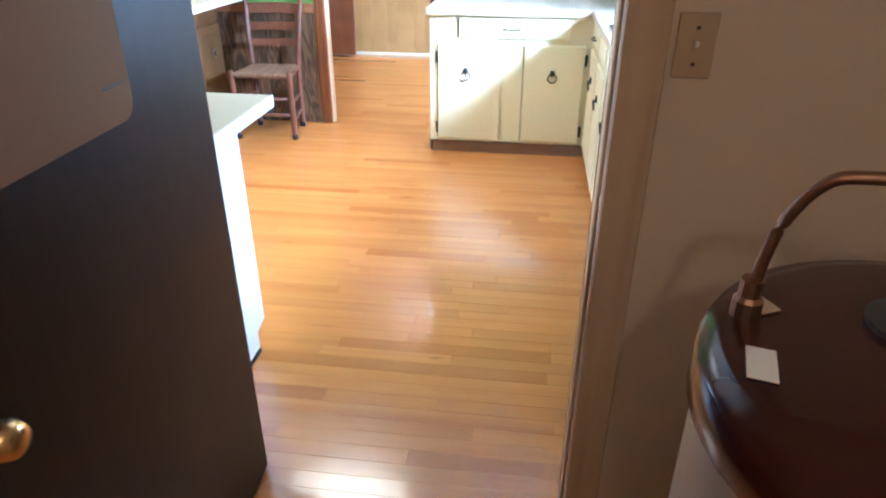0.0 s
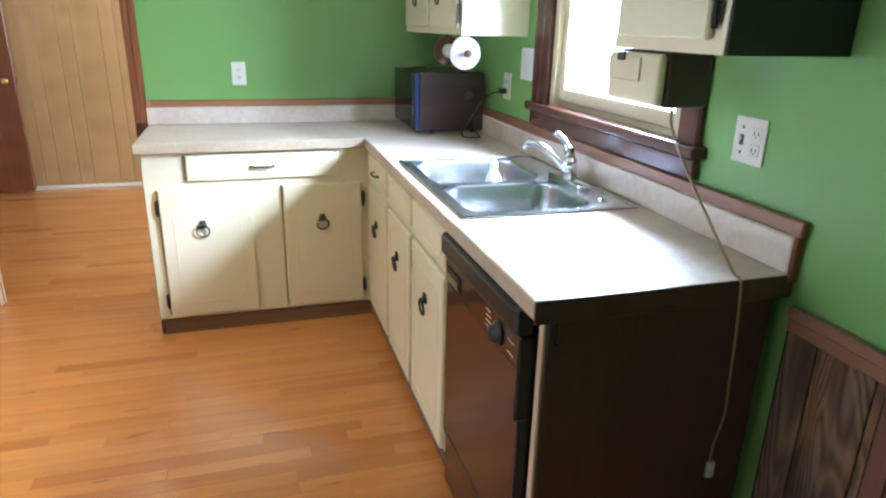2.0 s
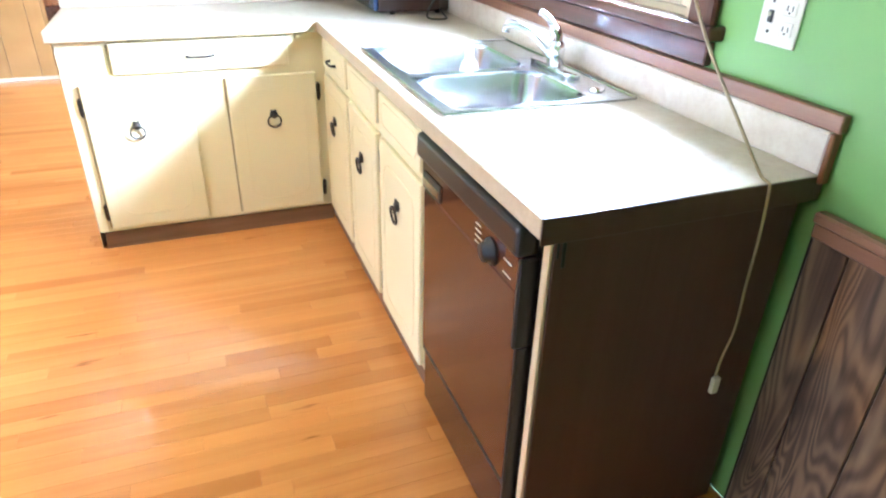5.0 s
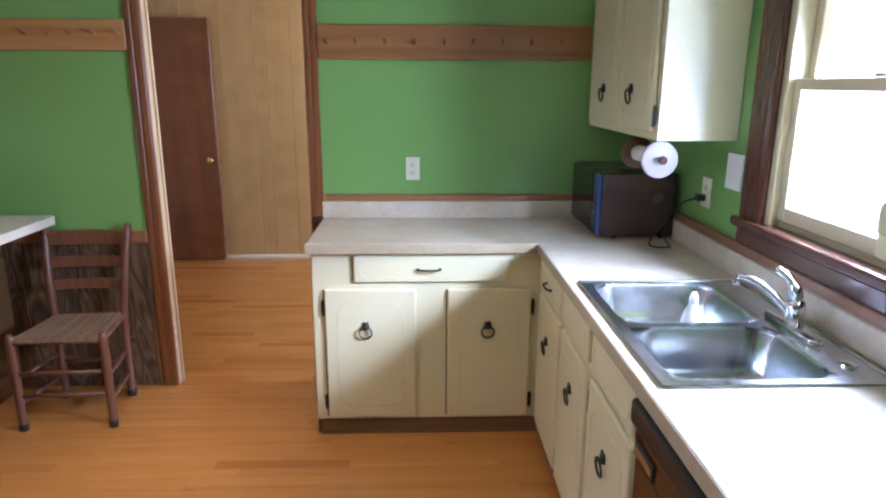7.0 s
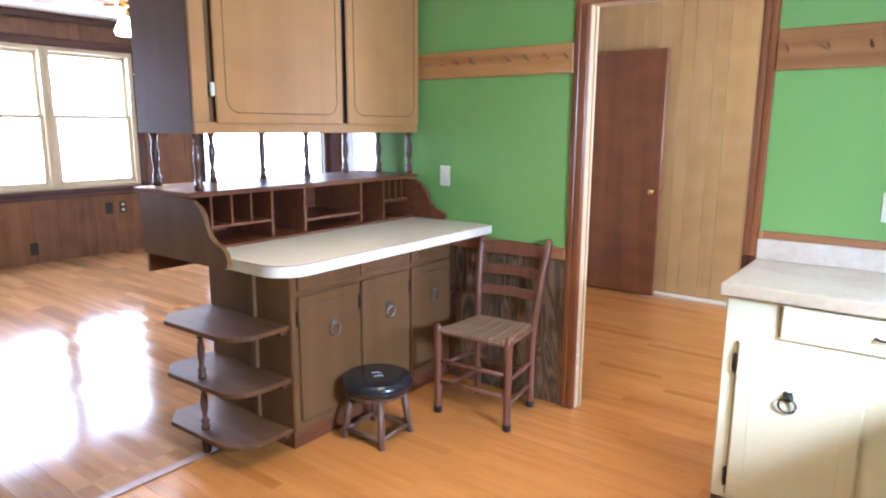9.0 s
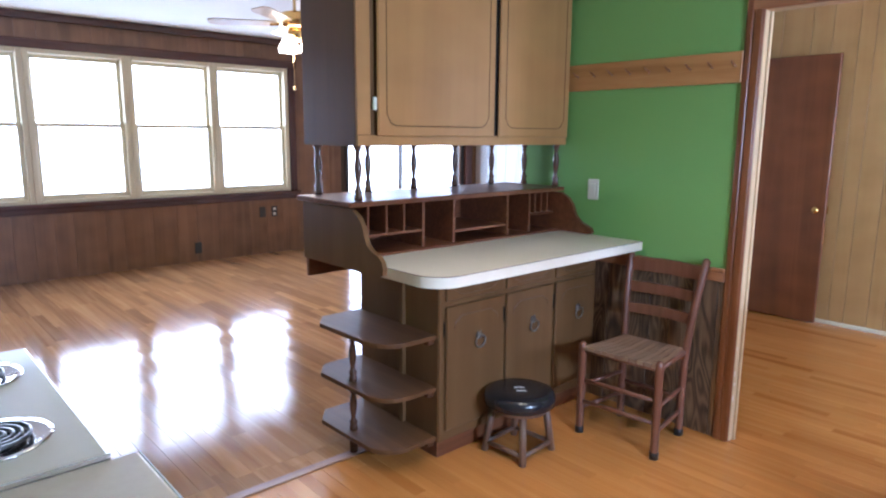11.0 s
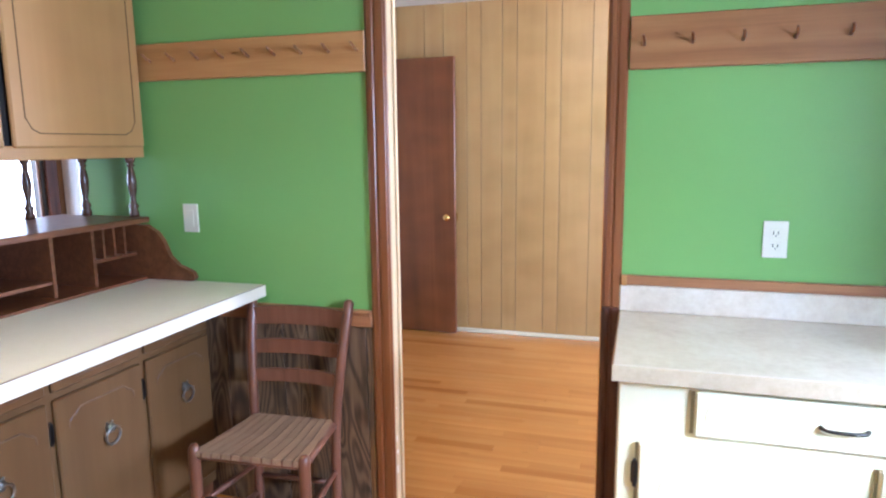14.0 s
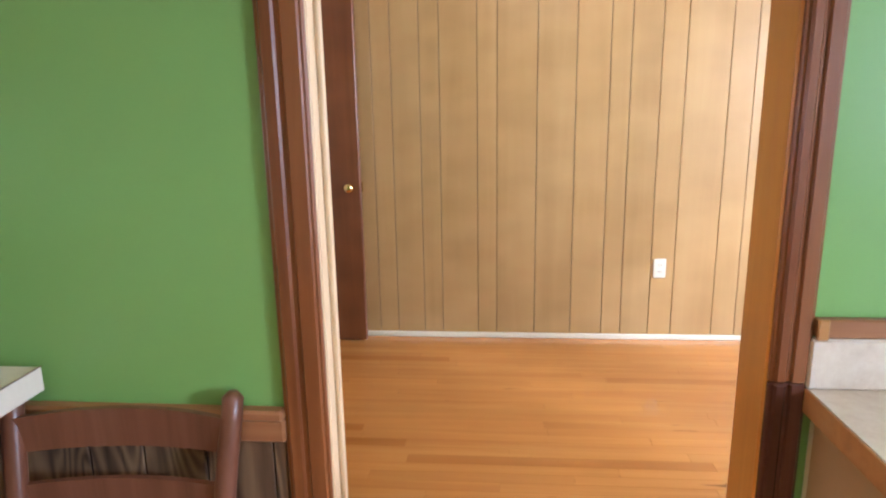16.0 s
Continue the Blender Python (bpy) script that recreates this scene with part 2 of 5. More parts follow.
M["shelf_dark"] = wood("dark_shelf_wood", (0.085, 0.036, 0.012), (0.132, 0.058, 0.020), (0.170, 0.080, 0.030), "x", 0.48, 0.6, False, 0.3, 0.04)
for k, v in (("hutch", 0.35), ("shelf_dark", 0.22)):
    bsdf(M[k], "Specular IOR Level").default_value = v
M["spindle"] = wood("turned_wood", (0.045, 0.018, 0.010), (0.095, 0.04, 0.02), (0.14, 0.06, 0.032), "z", 0.22, 0.8, False, 0.3, 0.04)
# near-black backing that draws the shade in gaps and joints
M["black_gap"] = paint("shadow_gap", (0.012, 0.009, 0.007), 0.8)
M["white_top"] = mottled("white_laminate", [(0.3, (0.72, 0.64, 0.51)), (0.7, (0.79, 0.72, 0.60))], 9, 0.35)
M["laminate"] = mottled("beige_laminate", [(0.30, (0.47, 0.37, 0.265)), (0.5, (0.62, 0.53, 0.41)), (0.72, (0.73, 0.67, 0.57))], 5, 0.31)
M["tan_laminate"] = mottled("tan_laminate", [(0.3, (0.46, 0.36, 0.25)), (0.7, (0.56, 0.46, 0.34))], 6, 0.35)
M["laminate_edge"] = mottled("laminate_edge", [(0.3, (0.40, 0.31, 0.19)), (0.7, (0.55, 0.46, 0.32))], 12, 0.4)
M["cream"] = paint("cream_cabinet_paint", (0.76, 0.695, 0.455), 0.40, 0.05, 0.12, 45)
# unpainted door and drawer edges, their shade mixed into the colour
M["dirty"] = paint("shaded_raw_edge", (0.30, 0.26, 0.15), 0.6)
M["toe"] = wood("toe_board", (0.10, 0.05, 0.025), (0.18, 0.095, 0.05), (0.25, 0.14, 0.08), "x", 0.5, 0.8)
M["pewter"] = metal("pewter", (0.36, 0.345, 0.31), 0.33)
M["hutch_worn"] = wood("worn_bead", (0.095, 0.048, 0.024), (0.155, 0.082, 0.042), (0.20, 0.11, 0.06), "z", 0.4, 1.5)
M["iron"] = metal("black_iron", (0.06, 0.055, 0.05), 0.42, 0.05)
M["brass"] = metal("worn_brass", (0.72, 0.50, 0.20), 0.22)
M["chrome"] = metal("chrome", (0.80, 0.81, 0.83), 0.09)
M["steel"] = metal("brushed_steel", (0.56, 0.575, 0.59), 0.22, 0.0, (3, 3, 3))
M["black_plastic"] = paint("black_plastic", (0.012, 0.012, 0.013), 0.32, 0.1, 0.03, 120)
# near-black front; the brown puts part of the floor's reflection into the colour
M["dw_panel"] = paint("dishwasher_panel", (0.060, 0.021, 0.012), 0.10, 0.1, 0.0)
bsdf(M["dw_panel"], "Specular IOR Level").default_value = 0.5
M["scuffed"] = wood("scuffed_casing", (0.44, 0.30, 0.17), (0.53, 0.385, 0.235), (0.58, 0.44, 0.285), "z", 0.5, 0.7)
M["jamb_paint"] = paint("dull_jamb_paint", (0.30, 0.275, 0.19), 0.5, 0.15, 0.05)
M["jamb_tan"] = wood("tan_stop", (0.36, 0.22, 0.09), (0.48, 0.31, 0.14), (0.56, 0.38, 0.19), "z", 0.45, 0.7)
M["jamb_stain"] = wood("orange_jamb", (0.48, 0.190, 0.028), (0.60, 0.260, 0.042), (0.66, 0.32, 0.06), "z", 0.3, 0.7)
M["end_panel"] = wood("brown_end_panel", (0.080, 0.037, 0.027), (0.108, 0.052, 0.038), (0.132, 0.066, 0.049), "z", 0.34, 0.5, False, 0.3, 0.03)
M["mw_wood"] = wood("microwave_woodgrain", (0.034, 0.016, 0.014), (0.050, 0.024, 0.020), (0.066, 0.034, 0.029), "x", 0.24, 0.5)
M["dark_glass"] = paint("dark_glass", (0.010, 0.010, 0.012), 0.06, 0.1, 0.0)
M["blue_strip"] = paint("blue_control_strip", (0.03, 0.06, 0.16), 0.2, 0.1, 0.0)
M["plate"] = paint("ivory_plate", (0.72, 0.68, 0.55), 0.35, 0.05, 0.02)
M["plate_tan"] = paint("yellowed_plate", (0.46, 0.34, 0.20), 0.4, 0.12, 0.03)
M["plate_white"] = paint("white_plate", (0.78, 0.77, 0.72), 0.35, 0.05, 0.02)
M["slot"] = paint("slot_dark", (0.03, 0.028, 0.025), 0.6)
M["cream_plastic"] = paint("cream_plastic", (0.68, 0.62, 0.38), 0.35, 0.06, 0.03)
M["brown_plastic"] = paint("brown_plastic", (0.052, 0.034, 0.024), 0.34, 0.1, 0.03)
M["paper"] = paint("paper_white", (0.78, 0.76, 0.72), 0.7, 0.04, 0.1)
M["card"] = paint("cardboard", (0.52, 0.38, 0.24), 0.7, 0.08, 0.1)
M["lilac"] = paint("painted_disc", (0.38, 0.33, 0.37), 0.45, 0.06, 0.04)
M["vinyl"] = paint("black_vinyl", (0.014, 0.014, 0.017), 0.22, 0.2, 0.07, 110)
M["chair"] = wood("chair_wood", (0.105, 0.036, 0.017), (0.165, 0.062, 0.032), (0.205, 0.084, 0.046), "z", 0.34, 1.0, False, 0.3, 0.05)
M["seat"] = wood("woven_splint", (0.17, 0.095, 0.055), (0.28, 0.17, 0.10), (0.37, 0.24, 0.15), "y", 0.4, 1.0, True, 0.2, 0.15)
M["stool_wood"] = wood("stool_wood", (0.09, 0.045, 0.025), (0.16, 0.085, 0.05), (0.23, 0.13, 0.08), "z", 0.4, 1.0)
M["maroon"] = paint("maroon_enamel", (0.042, 0.010, 0.008), 0.16, 0.15, 0.02)
M["tank"] = paint("tan_enamel", (0.44, 0.36, 0.26), 0.35, 0.06, 0.03)
M["copper"] = metal("dull_copper", (0.30, 0.17, 0.10), 0.45, 0.1)
M["enamel"] = paint("almond_enamel", (0.56, 0.50, 0.40), 0.25, 0.04, 0.01)
M["cord"] = paint("cord_plastic", (0.34, 0.25, 0.13), 0.5, 0.1, 0.02)
M["lime"] = paint("soap_green", (0.62, 0.62, 0.16), 0.2, 0.05, 0.0)
M["board"] = paint("tan_board", (0.19, 0.098, 0.042), 0.8, 0.05, 0.03)
bsdf(M["board"], "Specular IOR Level").default_value = 0.15
M["lamp_glass"] = glow("lit_lamp_glass", (1.0, 0.86, 0.62), 9.0)
M["diffuser"] = glow("lit_diffuser", (1.0, 0.88, 0.66), 2.0)
M["outdoors"] = glow("bright_outdoors", (0.95, 0.98, 1.0), 7.0)
M["fan_blade"] = wood("fan_blade", (0.30, 0.20, 0.11), (0.42, 0.30, 0.18), (0.5, 0.38, 0.24), "x", 0.3)
M["white_cab"] = paint("white_cabinet_paint", (0.72, 0.74, 0.74), 0.4, 0.04, 0.05)
M["tan_board"] = paint("bare_hardboard", (0.46, 0.30, 0.14), 0.5, 0.1, 0.04)
M["leaf"] = paint("far_leaf", (0.05, 0.10, 0.03), 0.6)

# ---- building blocks ----


def place_of(ob):
    """Where an object stands, before the scene is evaluated."""
    m = ob.matrix_basis.copy()
    return place_of(ob.parent) @ ob.matrix_parent_inverse @ m if ob.parent else m


def part(name, bm, material, parent=None, label="", smooth=False):
    me = bpy.data.meshes.new(name)
    bm.normal_update()
    bm.to_mesh(me)
    bm.free()
    for p in me.polygons:
        p.use_smooth = smooth
    for k in material if isinstance(material, (list, tuple)) else (material,):
        me.materials.append(M[k])
    ob = new(name, me)
    if parent is not None:
        ob.parent = parent
        ob.matrix_parent_inverse = place_of(parent).inverted()
    if label:
        tagged(ob, label)
    return ob


def thing(name, x, y, z, label, category, group="", kind=""):
    ob = new(name)
    ob.empty_display_size = 0.05
    ob.location = (x, y, z)
    ob.matrix_basis = pose(x, y, z)
    return tagged(ob, label, category, group, kind)


def box(x0, x1, y0, y1, z0, z1, bevel=0.0, bm=None, seg=1):
    own = bm is None
    b = bmesh.new()
    bmesh.ops.create_cube(b, size=1.0)
    bmesh.ops.scale(b, vec=(abs(x1 - x0), abs(y1 - y0), abs(z1 - z0)), verts=b.verts)
    bmesh.ops.translate(b, vec=((x0 + x1) / 2, (y0 + y1) / 2, (z0 + z1) / 2), verts=b.verts)
    if bevel:
        bmesh.ops.bevel(b, geom=b.edges[:], offset=bevel, segments=seg, affect="EDGES", profile=0.5)
    if own:
        return b
    return merge(bm, b)


def merge(bm, other):
    me = bpy.data.meshes.new("tmp")
    other.to_mesh(me)
    other.free()
    bm.from_mesh(me)
    bpy.data.meshes.remove(me)
    return bm


def boxes(rows, bevel=0.0):
    bm = bmesh.new()
    for r in rows:
        box(*r, bevel, bm)
    return bm


def lathe(profile, steps=20, centre=(0, 0, 0), axis="z"):
    """Turned shape from (radius, height) rows."""
    bm = bmesh.new()
    rings = []
    for r, h in profile:
        ring = []
        for i in range(steps):
            a = 2 * math.pi * i / steps
            p = (r * math.cos(a), r * math.sin(a), h)
            if axis == "y":
                p = (p[0], p[2], p[1])
            if axis == "x":
                p = (p[2], p[0], p[1])
            ring.append(bm.verts.new(Vector(p) + Vector(centre)))
        rings.append(ring)
    for a, b in zip(rings, rings[1:]):
        for i in range(steps):
            bm.faces.new((a[i], a[(i + 1) % steps], b[(i + 1) % steps], b[i]))
    bm.faces.new(rings[0][::-1])
    bm.faces.new(rings[-1])
    bmesh.ops.recalc_face_normals(bm, faces=bm.faces[:])
    return bm


def tube(points, radius, steps=8, closed=False):
    """A round bar through points."""
    bm = bmesh.new()
    pts = [Vector(p) for p in points]
    n = len(pts)
    rings = []
    for i, p in enumerate(pts):
        if closed:
            d = pts[(i + 1) % n] - pts[i - 1]
        else:
            d = pts[min(i + 1, n - 1)] - pts[max(i - 1, 0)]
        d.normalize()
        up = Vector((0, 0, 1)) if abs(d.z) < 0.95 else Vector((1, 0, 0))
        u = d.cross(up).normalized()
        v = d.cross(u).normalized()
        r = radius[i] if isinstance(radius, (list, tuple)) else radius
        rings.append([bm.verts.new(p + u * r * math.cos(2 * math.pi * k / steps) + v * r * math.sin(2 * math.pi * k / steps)) for k in range(steps)])
    for i in range(n if closed else n - 1):
        a, b = rings[i], rings[(i + 1) % n]
        for k in range(steps):
            bm.faces.new((a[k], a[(k + 1) % steps], b[(k + 1) % steps], b[k]))
    if not closed:
        bm.faces.new(rings[0])
        bm.faces.new(rings[-1])
    bmesh.ops.recalc_face_normals(bm, faces=bm.faces[:])
    return bm


def smooth_path(points, per=6):
    """Points along a soft curve through the given points."""
    p = [Vector(q) for q in points]
    p = [p[0] * 2 - p[1]] + p + [p[-1] * 2 - p[-2]]
    out = []
    for i in range(1, len(p) - 2):
        for k in range(per):
            t = k / per
            out.append(0.5 * (2 * p[i] + (p[i + 1] - p[i - 1]) * t + (2 * p[i - 1] - 5 * p[i] + 4 * p[i + 1] - p[i + 2]) * t * t
                              + (3 * p[i] - p[i - 1] - 3 * p[i + 1] + p[i + 2]) * t ** 3))
    out.append(p[-2])
    return out


def slab(outline, z0, z1, bevel=0.0):
    """An upright prism over a plan outline."""
    bm = bmesh.new()
    f = bm.faces.new([bm.verts.new((x, y, z0)) for x, y in outline])
    r = bmesh.ops.extrude_face_region(bm, geom=[f])
    bmesh.ops.translate(bm, vec=(0, 0, z1 - z0), verts=[g for g in r["geom"] if isinstance(g, bmesh.types.BMVert)])
    bmesh.ops.recalc_face_normals(bm, faces=bm.faces[:])
    if bevel:
        es = [e for e in bm.edges if abs(e.verts[0].co.z - e.verts[1].co.z) < 1e-6]
        bmesh.ops.bevel(bm, geom=es, offset=bevel, segments=2, affect="EDGES", profile=0.5)
    return bm


def turn_about(bm, centre, angle, axis="Z"):
    bmesh.ops.rotate(bm, cent=centre, matrix=Matrix.Rotation(radians(angle), 3, axis), verts=bm.verts)
    return bm


def structure(ob, label=""):
    return tagged(ob, label, "", "", "structure")


# ---- structure: kitchen x -2.06..1.48, y 1.42..4.79; hall beyond; utility room before; living room west ----
NW, EW, SW = 4.79, 1.50, 1.42
TOP = 2.60
floor = structure(part("floor", boxes([(-1.40, 1.498, -1.6, 1.36, -0.12, -0.014), (-2.06, EW, 1.3605, 4.82, -0.12, -0.014), (-2.20, 2.0, 4.8205, 7.44, -0.12, -0.014)]), "subfloor"), "orange-brown strip oak floor with a satin finish")
floor_living = structure(part("floor_living", boxes([(-7.3, -2.061, -0.7, 4.82, -0.12, -0.014), (-7.3, -2.2005, 4.8205, 9.3, -0.12, -0.014)]), "subfloor"), "glossy brown board floor of the living room")
structure(part("ceiling", box(-2.30, 1.62, 1.28, 4.86, TOP, TOP + 0.1), "ceiling"), "white painted ceiling")
structure(part("ceiling_hall", box(-2.30, 2.1, 4.86, 7.55, 2.50, 2.60), "ceiling"), "white painted hall ceiling")
structure(part("ceiling_living", box(-7.3, -2.30, -0.7, 9.3, TOP, TOP + 0.1), "ceiling"), "white painted ceiling")
structure(part("ceiling_utility", box(-1.3, 1.62, -1.6, 1.28, 2.42, 2.52), "ceiling"), "white painted ceiling")

DL, DR, DH = -0.965, -0.165, 2.045   # doorway to the hall
structure(part("wall_north", boxes([(-2.32, DL, NW, 4.86, 0, TOP), (DR, 1.62, NW, 4.86, 0, TOP), (DL, DR, NW, 4.86, DH, TOP)]), "green"),
          "green painted kitchen wall with a doorway")
WY0, WY1, WZ0, WZ1 = 2.745, 3.590, 1.135, 2.06
structure(part("wall_east", boxes([(EW, 1.62, -1.6, WY0, 0, TOP), (EW, 1.62, WY1, NW, 0, TOP), (EW, 1.62, WY0, WY1, 0, WZ0), (EW, 1.62, WY0, WY1, WZ1, TOP)]), "green"),
          "green painted wall with the sink window")
UL, UR, UH = -0.235, 0.70, 2.05      # doorway to the utility room
structure(part("wall_south", boxes([(-2.20, UL, 1.36, SW, 0, TOP), (UR, EW, 1.36, SW, 0, TOP), (UL, UR, 1.36, SW, UH, TOP)]), "green"), "green painted wall")
structure(part("wall_utility_north", boxes([(-1.3, UL, 1.28, 1.36, 0, TOP), (UR, EW, 1.28, 1.36, 0, TOP), (UL, UR, 1.28, 1.36, UH, TOP)]), "cream_wall"),
          "cream painted utility wall with a light switch")
structure(part("wall_utility_east", box(1.32, 1.498, -1.6, 1.278, 0, 2.6), "cream_wall"), "cream painted wall")
structure(part("wall_utility_west", box(-1.42, -1.3, -1.6, 1.36, 0, 2.6), "cream_wall"), "cream painted wall")
structure(part("wall_utility_south", box(-1.42, 1.62, -1.72, -1.6, 0, 2.6), "cream_wall"), "cream painted wall")
structure(part("wall_hall_west", box(-2.32, -2.20, 4.86, 9.1, 0, TOP), "pale_panel"), "partition between hall and living room")
structure(part("wall_hall_north", box(-2.20, 2.1, 7.445, 7.57, 0, TOP), "groove"), "tan wood-panelled hall wall")
# out of view; the window opening is added to go with the hall lamp
structure(part("wall_hall_east", boxes([(2.0, 2.12, 4.86, 7.57, 0, 0.9), (2.0, 2.12, 4.86, 7.57, 2.1, TOP), (2.0, 2.12, 4.86, 5.6, 0.9, 2.1), (2.0, 2.12, 6.6, 7.57, 0.9, 2.1)]), "cream_wall"), "unseen hall end wall with an added window opening")
LW = -7.10
PY0, PY1, PZ1 = 6.65, 8.85, 2.05
# VY0 takes in an added south window unit that lets in more light
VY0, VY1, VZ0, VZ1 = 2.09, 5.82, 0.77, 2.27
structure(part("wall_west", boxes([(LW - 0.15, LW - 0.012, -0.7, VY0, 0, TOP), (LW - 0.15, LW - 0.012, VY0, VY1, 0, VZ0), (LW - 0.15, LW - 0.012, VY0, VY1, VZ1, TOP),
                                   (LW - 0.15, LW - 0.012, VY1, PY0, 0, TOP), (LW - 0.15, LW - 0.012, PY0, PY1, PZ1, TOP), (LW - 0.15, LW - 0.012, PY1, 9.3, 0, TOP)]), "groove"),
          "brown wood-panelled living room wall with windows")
structure(part("wall_living_north", box(-7.25, -2.2, 9.13, 9.3, 0, TOP), "groove"), "pale panelled living room wall")
# unseen south and east walls, cream so that they bounce light onto the hutch
structure(part("wall_living_south", box(-7.25, -2.08, -0.82, -0.7, 0, TOP), "cream_wall"), "cream painted wall")
structure(part("wall_living_east", box(-2.20, -2.08, -0.82, 1.36, 0, TOP), "cream_wall"), "cream painted wall")

# ---- doorway trim, rails, wainscot ----


def moulded(x0, x1, y0, y1, z0, z1):
    """Casing board with a stepped, rounded face towards -y."""
    w = x1 - x0
    bm = box(x0, x1, y0 + 0.008, y1, z0, z1, 0.003)
    box(x0 + w * 0.10, x0 + w * 0.42, y0 + 0.001, y0 + 0.010, z0, z1, 0.004, bm)
    box(x0 + w * 0.52, x0 + w * 0.92, y0 + 0.003, y0 + 0.010, z0, z1, 0.003, bm)
    return bm


hall_door_frame = structure(thing("door_1", -0.55, NW, 0, "open doorway cased in red-brown stained trim", "doorway", "", "structure"))
part("casing", moulded(-1.024, -0.944, NW - 0.022, NW, 0, 2.12), "trim", hall_door_frame)
part("casing", moulded(-0.192, -0.130, NW - 0.022, NW, 0.925, 2.12), "trim", hall_door_frame)
part("casing_foot", moulded(-0.192, -0.130, NW - 0.022, NW, 0, 0.924), "casing", hall_door_frame, "darker foot of the casing")
part("head_casing", box(-1.022, -0.128, NW - 0.020, NW, 2.03, 2.12, 0.004), "trim_h", hall_door_frame)
part("jamb", boxes([(DL, -0.941, NW - 0.004, 4.867, 0, 2.045)], 0.003), "bare", hall_door_frame, "bare pale pine jamb board")
part("jamb", boxes([(-0.196, DR, NW - 0.004, 4.905, 0, 2.045)], 0.003), "jamb_stain", hall_door_frame, "orange varnished jamb board")
part("hall_casing", box(DR - 0.002, -0.10, 4.8605, 4.88, 0, 2.11, 0.003), "trim", hall_door_frame)
part("jamb_stop", boxes([(-0.941, -0.932, 4.825, 4.845, 0, 2.03)], 0.002), "bare", hall_door_frame)
for cz, ch, cw in ((0.21, 0.030, 0.010), (0.29, 0.012, 0.016), (0.34, 0.022, 0.007), (0.47, 0.010, 0.006)):
    part("paint_chip", box(-0.9412, -0.9402, NW - 0.002, NW - 0.002 + cw, cz, cz + ch), "plate_white", hall_door_frame, "worn white chip")
part("head_jamb", box(DL, DR, NW - 0.004, 4.867, 2.028, DH, 0.002), "bare", hall_door_frame)

utility_frame = structure(thing("door_2", 0.23, 1.35, 0, "cased doorway from the utility room to the kitchen", "doorway", "", "structure"))
part("casing", box(0.665, 0.745, 1.262, 1.28, 0, 2.12, 0.004), "scuffed", utility_frame, "scuffed tan casing with worn paint")
part("casing", box(0.668, 0.75, SW, SW + 0.02, 0, 2.12, 0.004), "casing", utility_frame)
part("casing", box(-0.31, -0.215, SW, SW + 0.02, 0, 2.12, 0.004), "trim", utility_frame)
part("casing", box(-0.32, -0.225, 1.262, 1.28, 0, 2.12, 0.004), "trim", utility_frame)
part("head_casing", boxes([(-0.32, 0.75, 1.262, 1.28, 2.04, 2.12), (-0.32, 0.75, SW, SW + 0.02, 2.04, 2.12)], 0.004), "trim_h", utility_frame)
part("jamb", box(0.676, UR, 1.2805, SW + 0.006, 0, 2.05, 0.003), "scuffed", utility_frame, "worn brown jamb board")
part("painted_strip", box(0.6725, 0.6765, 1.300, 1.334, 0, 2.045, 0.001), "jamb_paint", utility_frame, "off-white painted strip of the jamb")
part("jamb_stop", box(0.664, 0.6762, 1.340, 1.384, 0, 2.045, 0.003), "jamb_tan", utility_frame, "tan door stop")
part("jamb_edge", box(0.668, 0.6762, 1.388, SW + 0.004, 0, 2.045, 0.002), "casing", utility_frame)
part("jamb", box(UL, -0.213, 1.275, SW + 0.006, 0, 2.05, 0.003), "bare", utility_frame)
strike = part("strike_plate", box(0.6695, 0.6724, 1.294, 1.332, 0.86, 0.93, 0.001), "pewter", utility_frame, "dull metal strike plate")
part("latch_hole", box(0.6688, 0.6696, 1.305, 1.320, 0.88, 0.91), "slot", strike)

# utility door, swung open into the utility room
door_leaf = thing("interior_door", -0.20, 1.40, 0, "open dark brown slab door with a brass knob", "door")
part("leaf", turn_about(box(-0.200, -0.163, 0.60, 1.40, 0.01, 2.03, 0.004), (-0.168, 1.40, 0), 2.5), "dark_door", door_leaf)
part("knob", lathe([(0.012, 0.0), (0.012, 0.02), (0.026, 0.03), (0.029, 0.045), (0.022, 0.06), (0.008, 0.064)], 20, (-0.142, 0.628, 0.846), "x"), "brass", door_leaf, "round brass knob", True)
msg = thing("message_board", -0.17, 1.0, 1.1, "tan rounded board hung on the dark door", "board")
bm = slab([(0.70 + 0.035 - 0.035 * math.cos(radians(a)), 1.155 - 0.035 * math.sin(radians(a))) for a in range(0, 91, 15)]
          + [(1.105 + 0.035 * math.sin(radians(a)), 1.155 - 0.035 * math.cos(radians(a))) for a in range(0, 91, 15)] + [(1.14, 1.78), (0.70, 1.78)], 0, 0.006, 0.001)
for v in bm.verts:
    v.co = (-0.160 + v.co.z, v.co.x - 0.038, v.co.y + 0.002)
bmesh.ops.recalc_face_normals(bm, faces=bm.faces[:])
part("panel", turn_about(bm, (-0.168, 1.40, 0), 2.5), "board", msg)
part("maker_mark", turn_about(box(-0.1535, -0.1525, 1.022, 1.082, 1.182, 1.185), (-0.168, 1.40, 0), 2.5), "slot", msg)


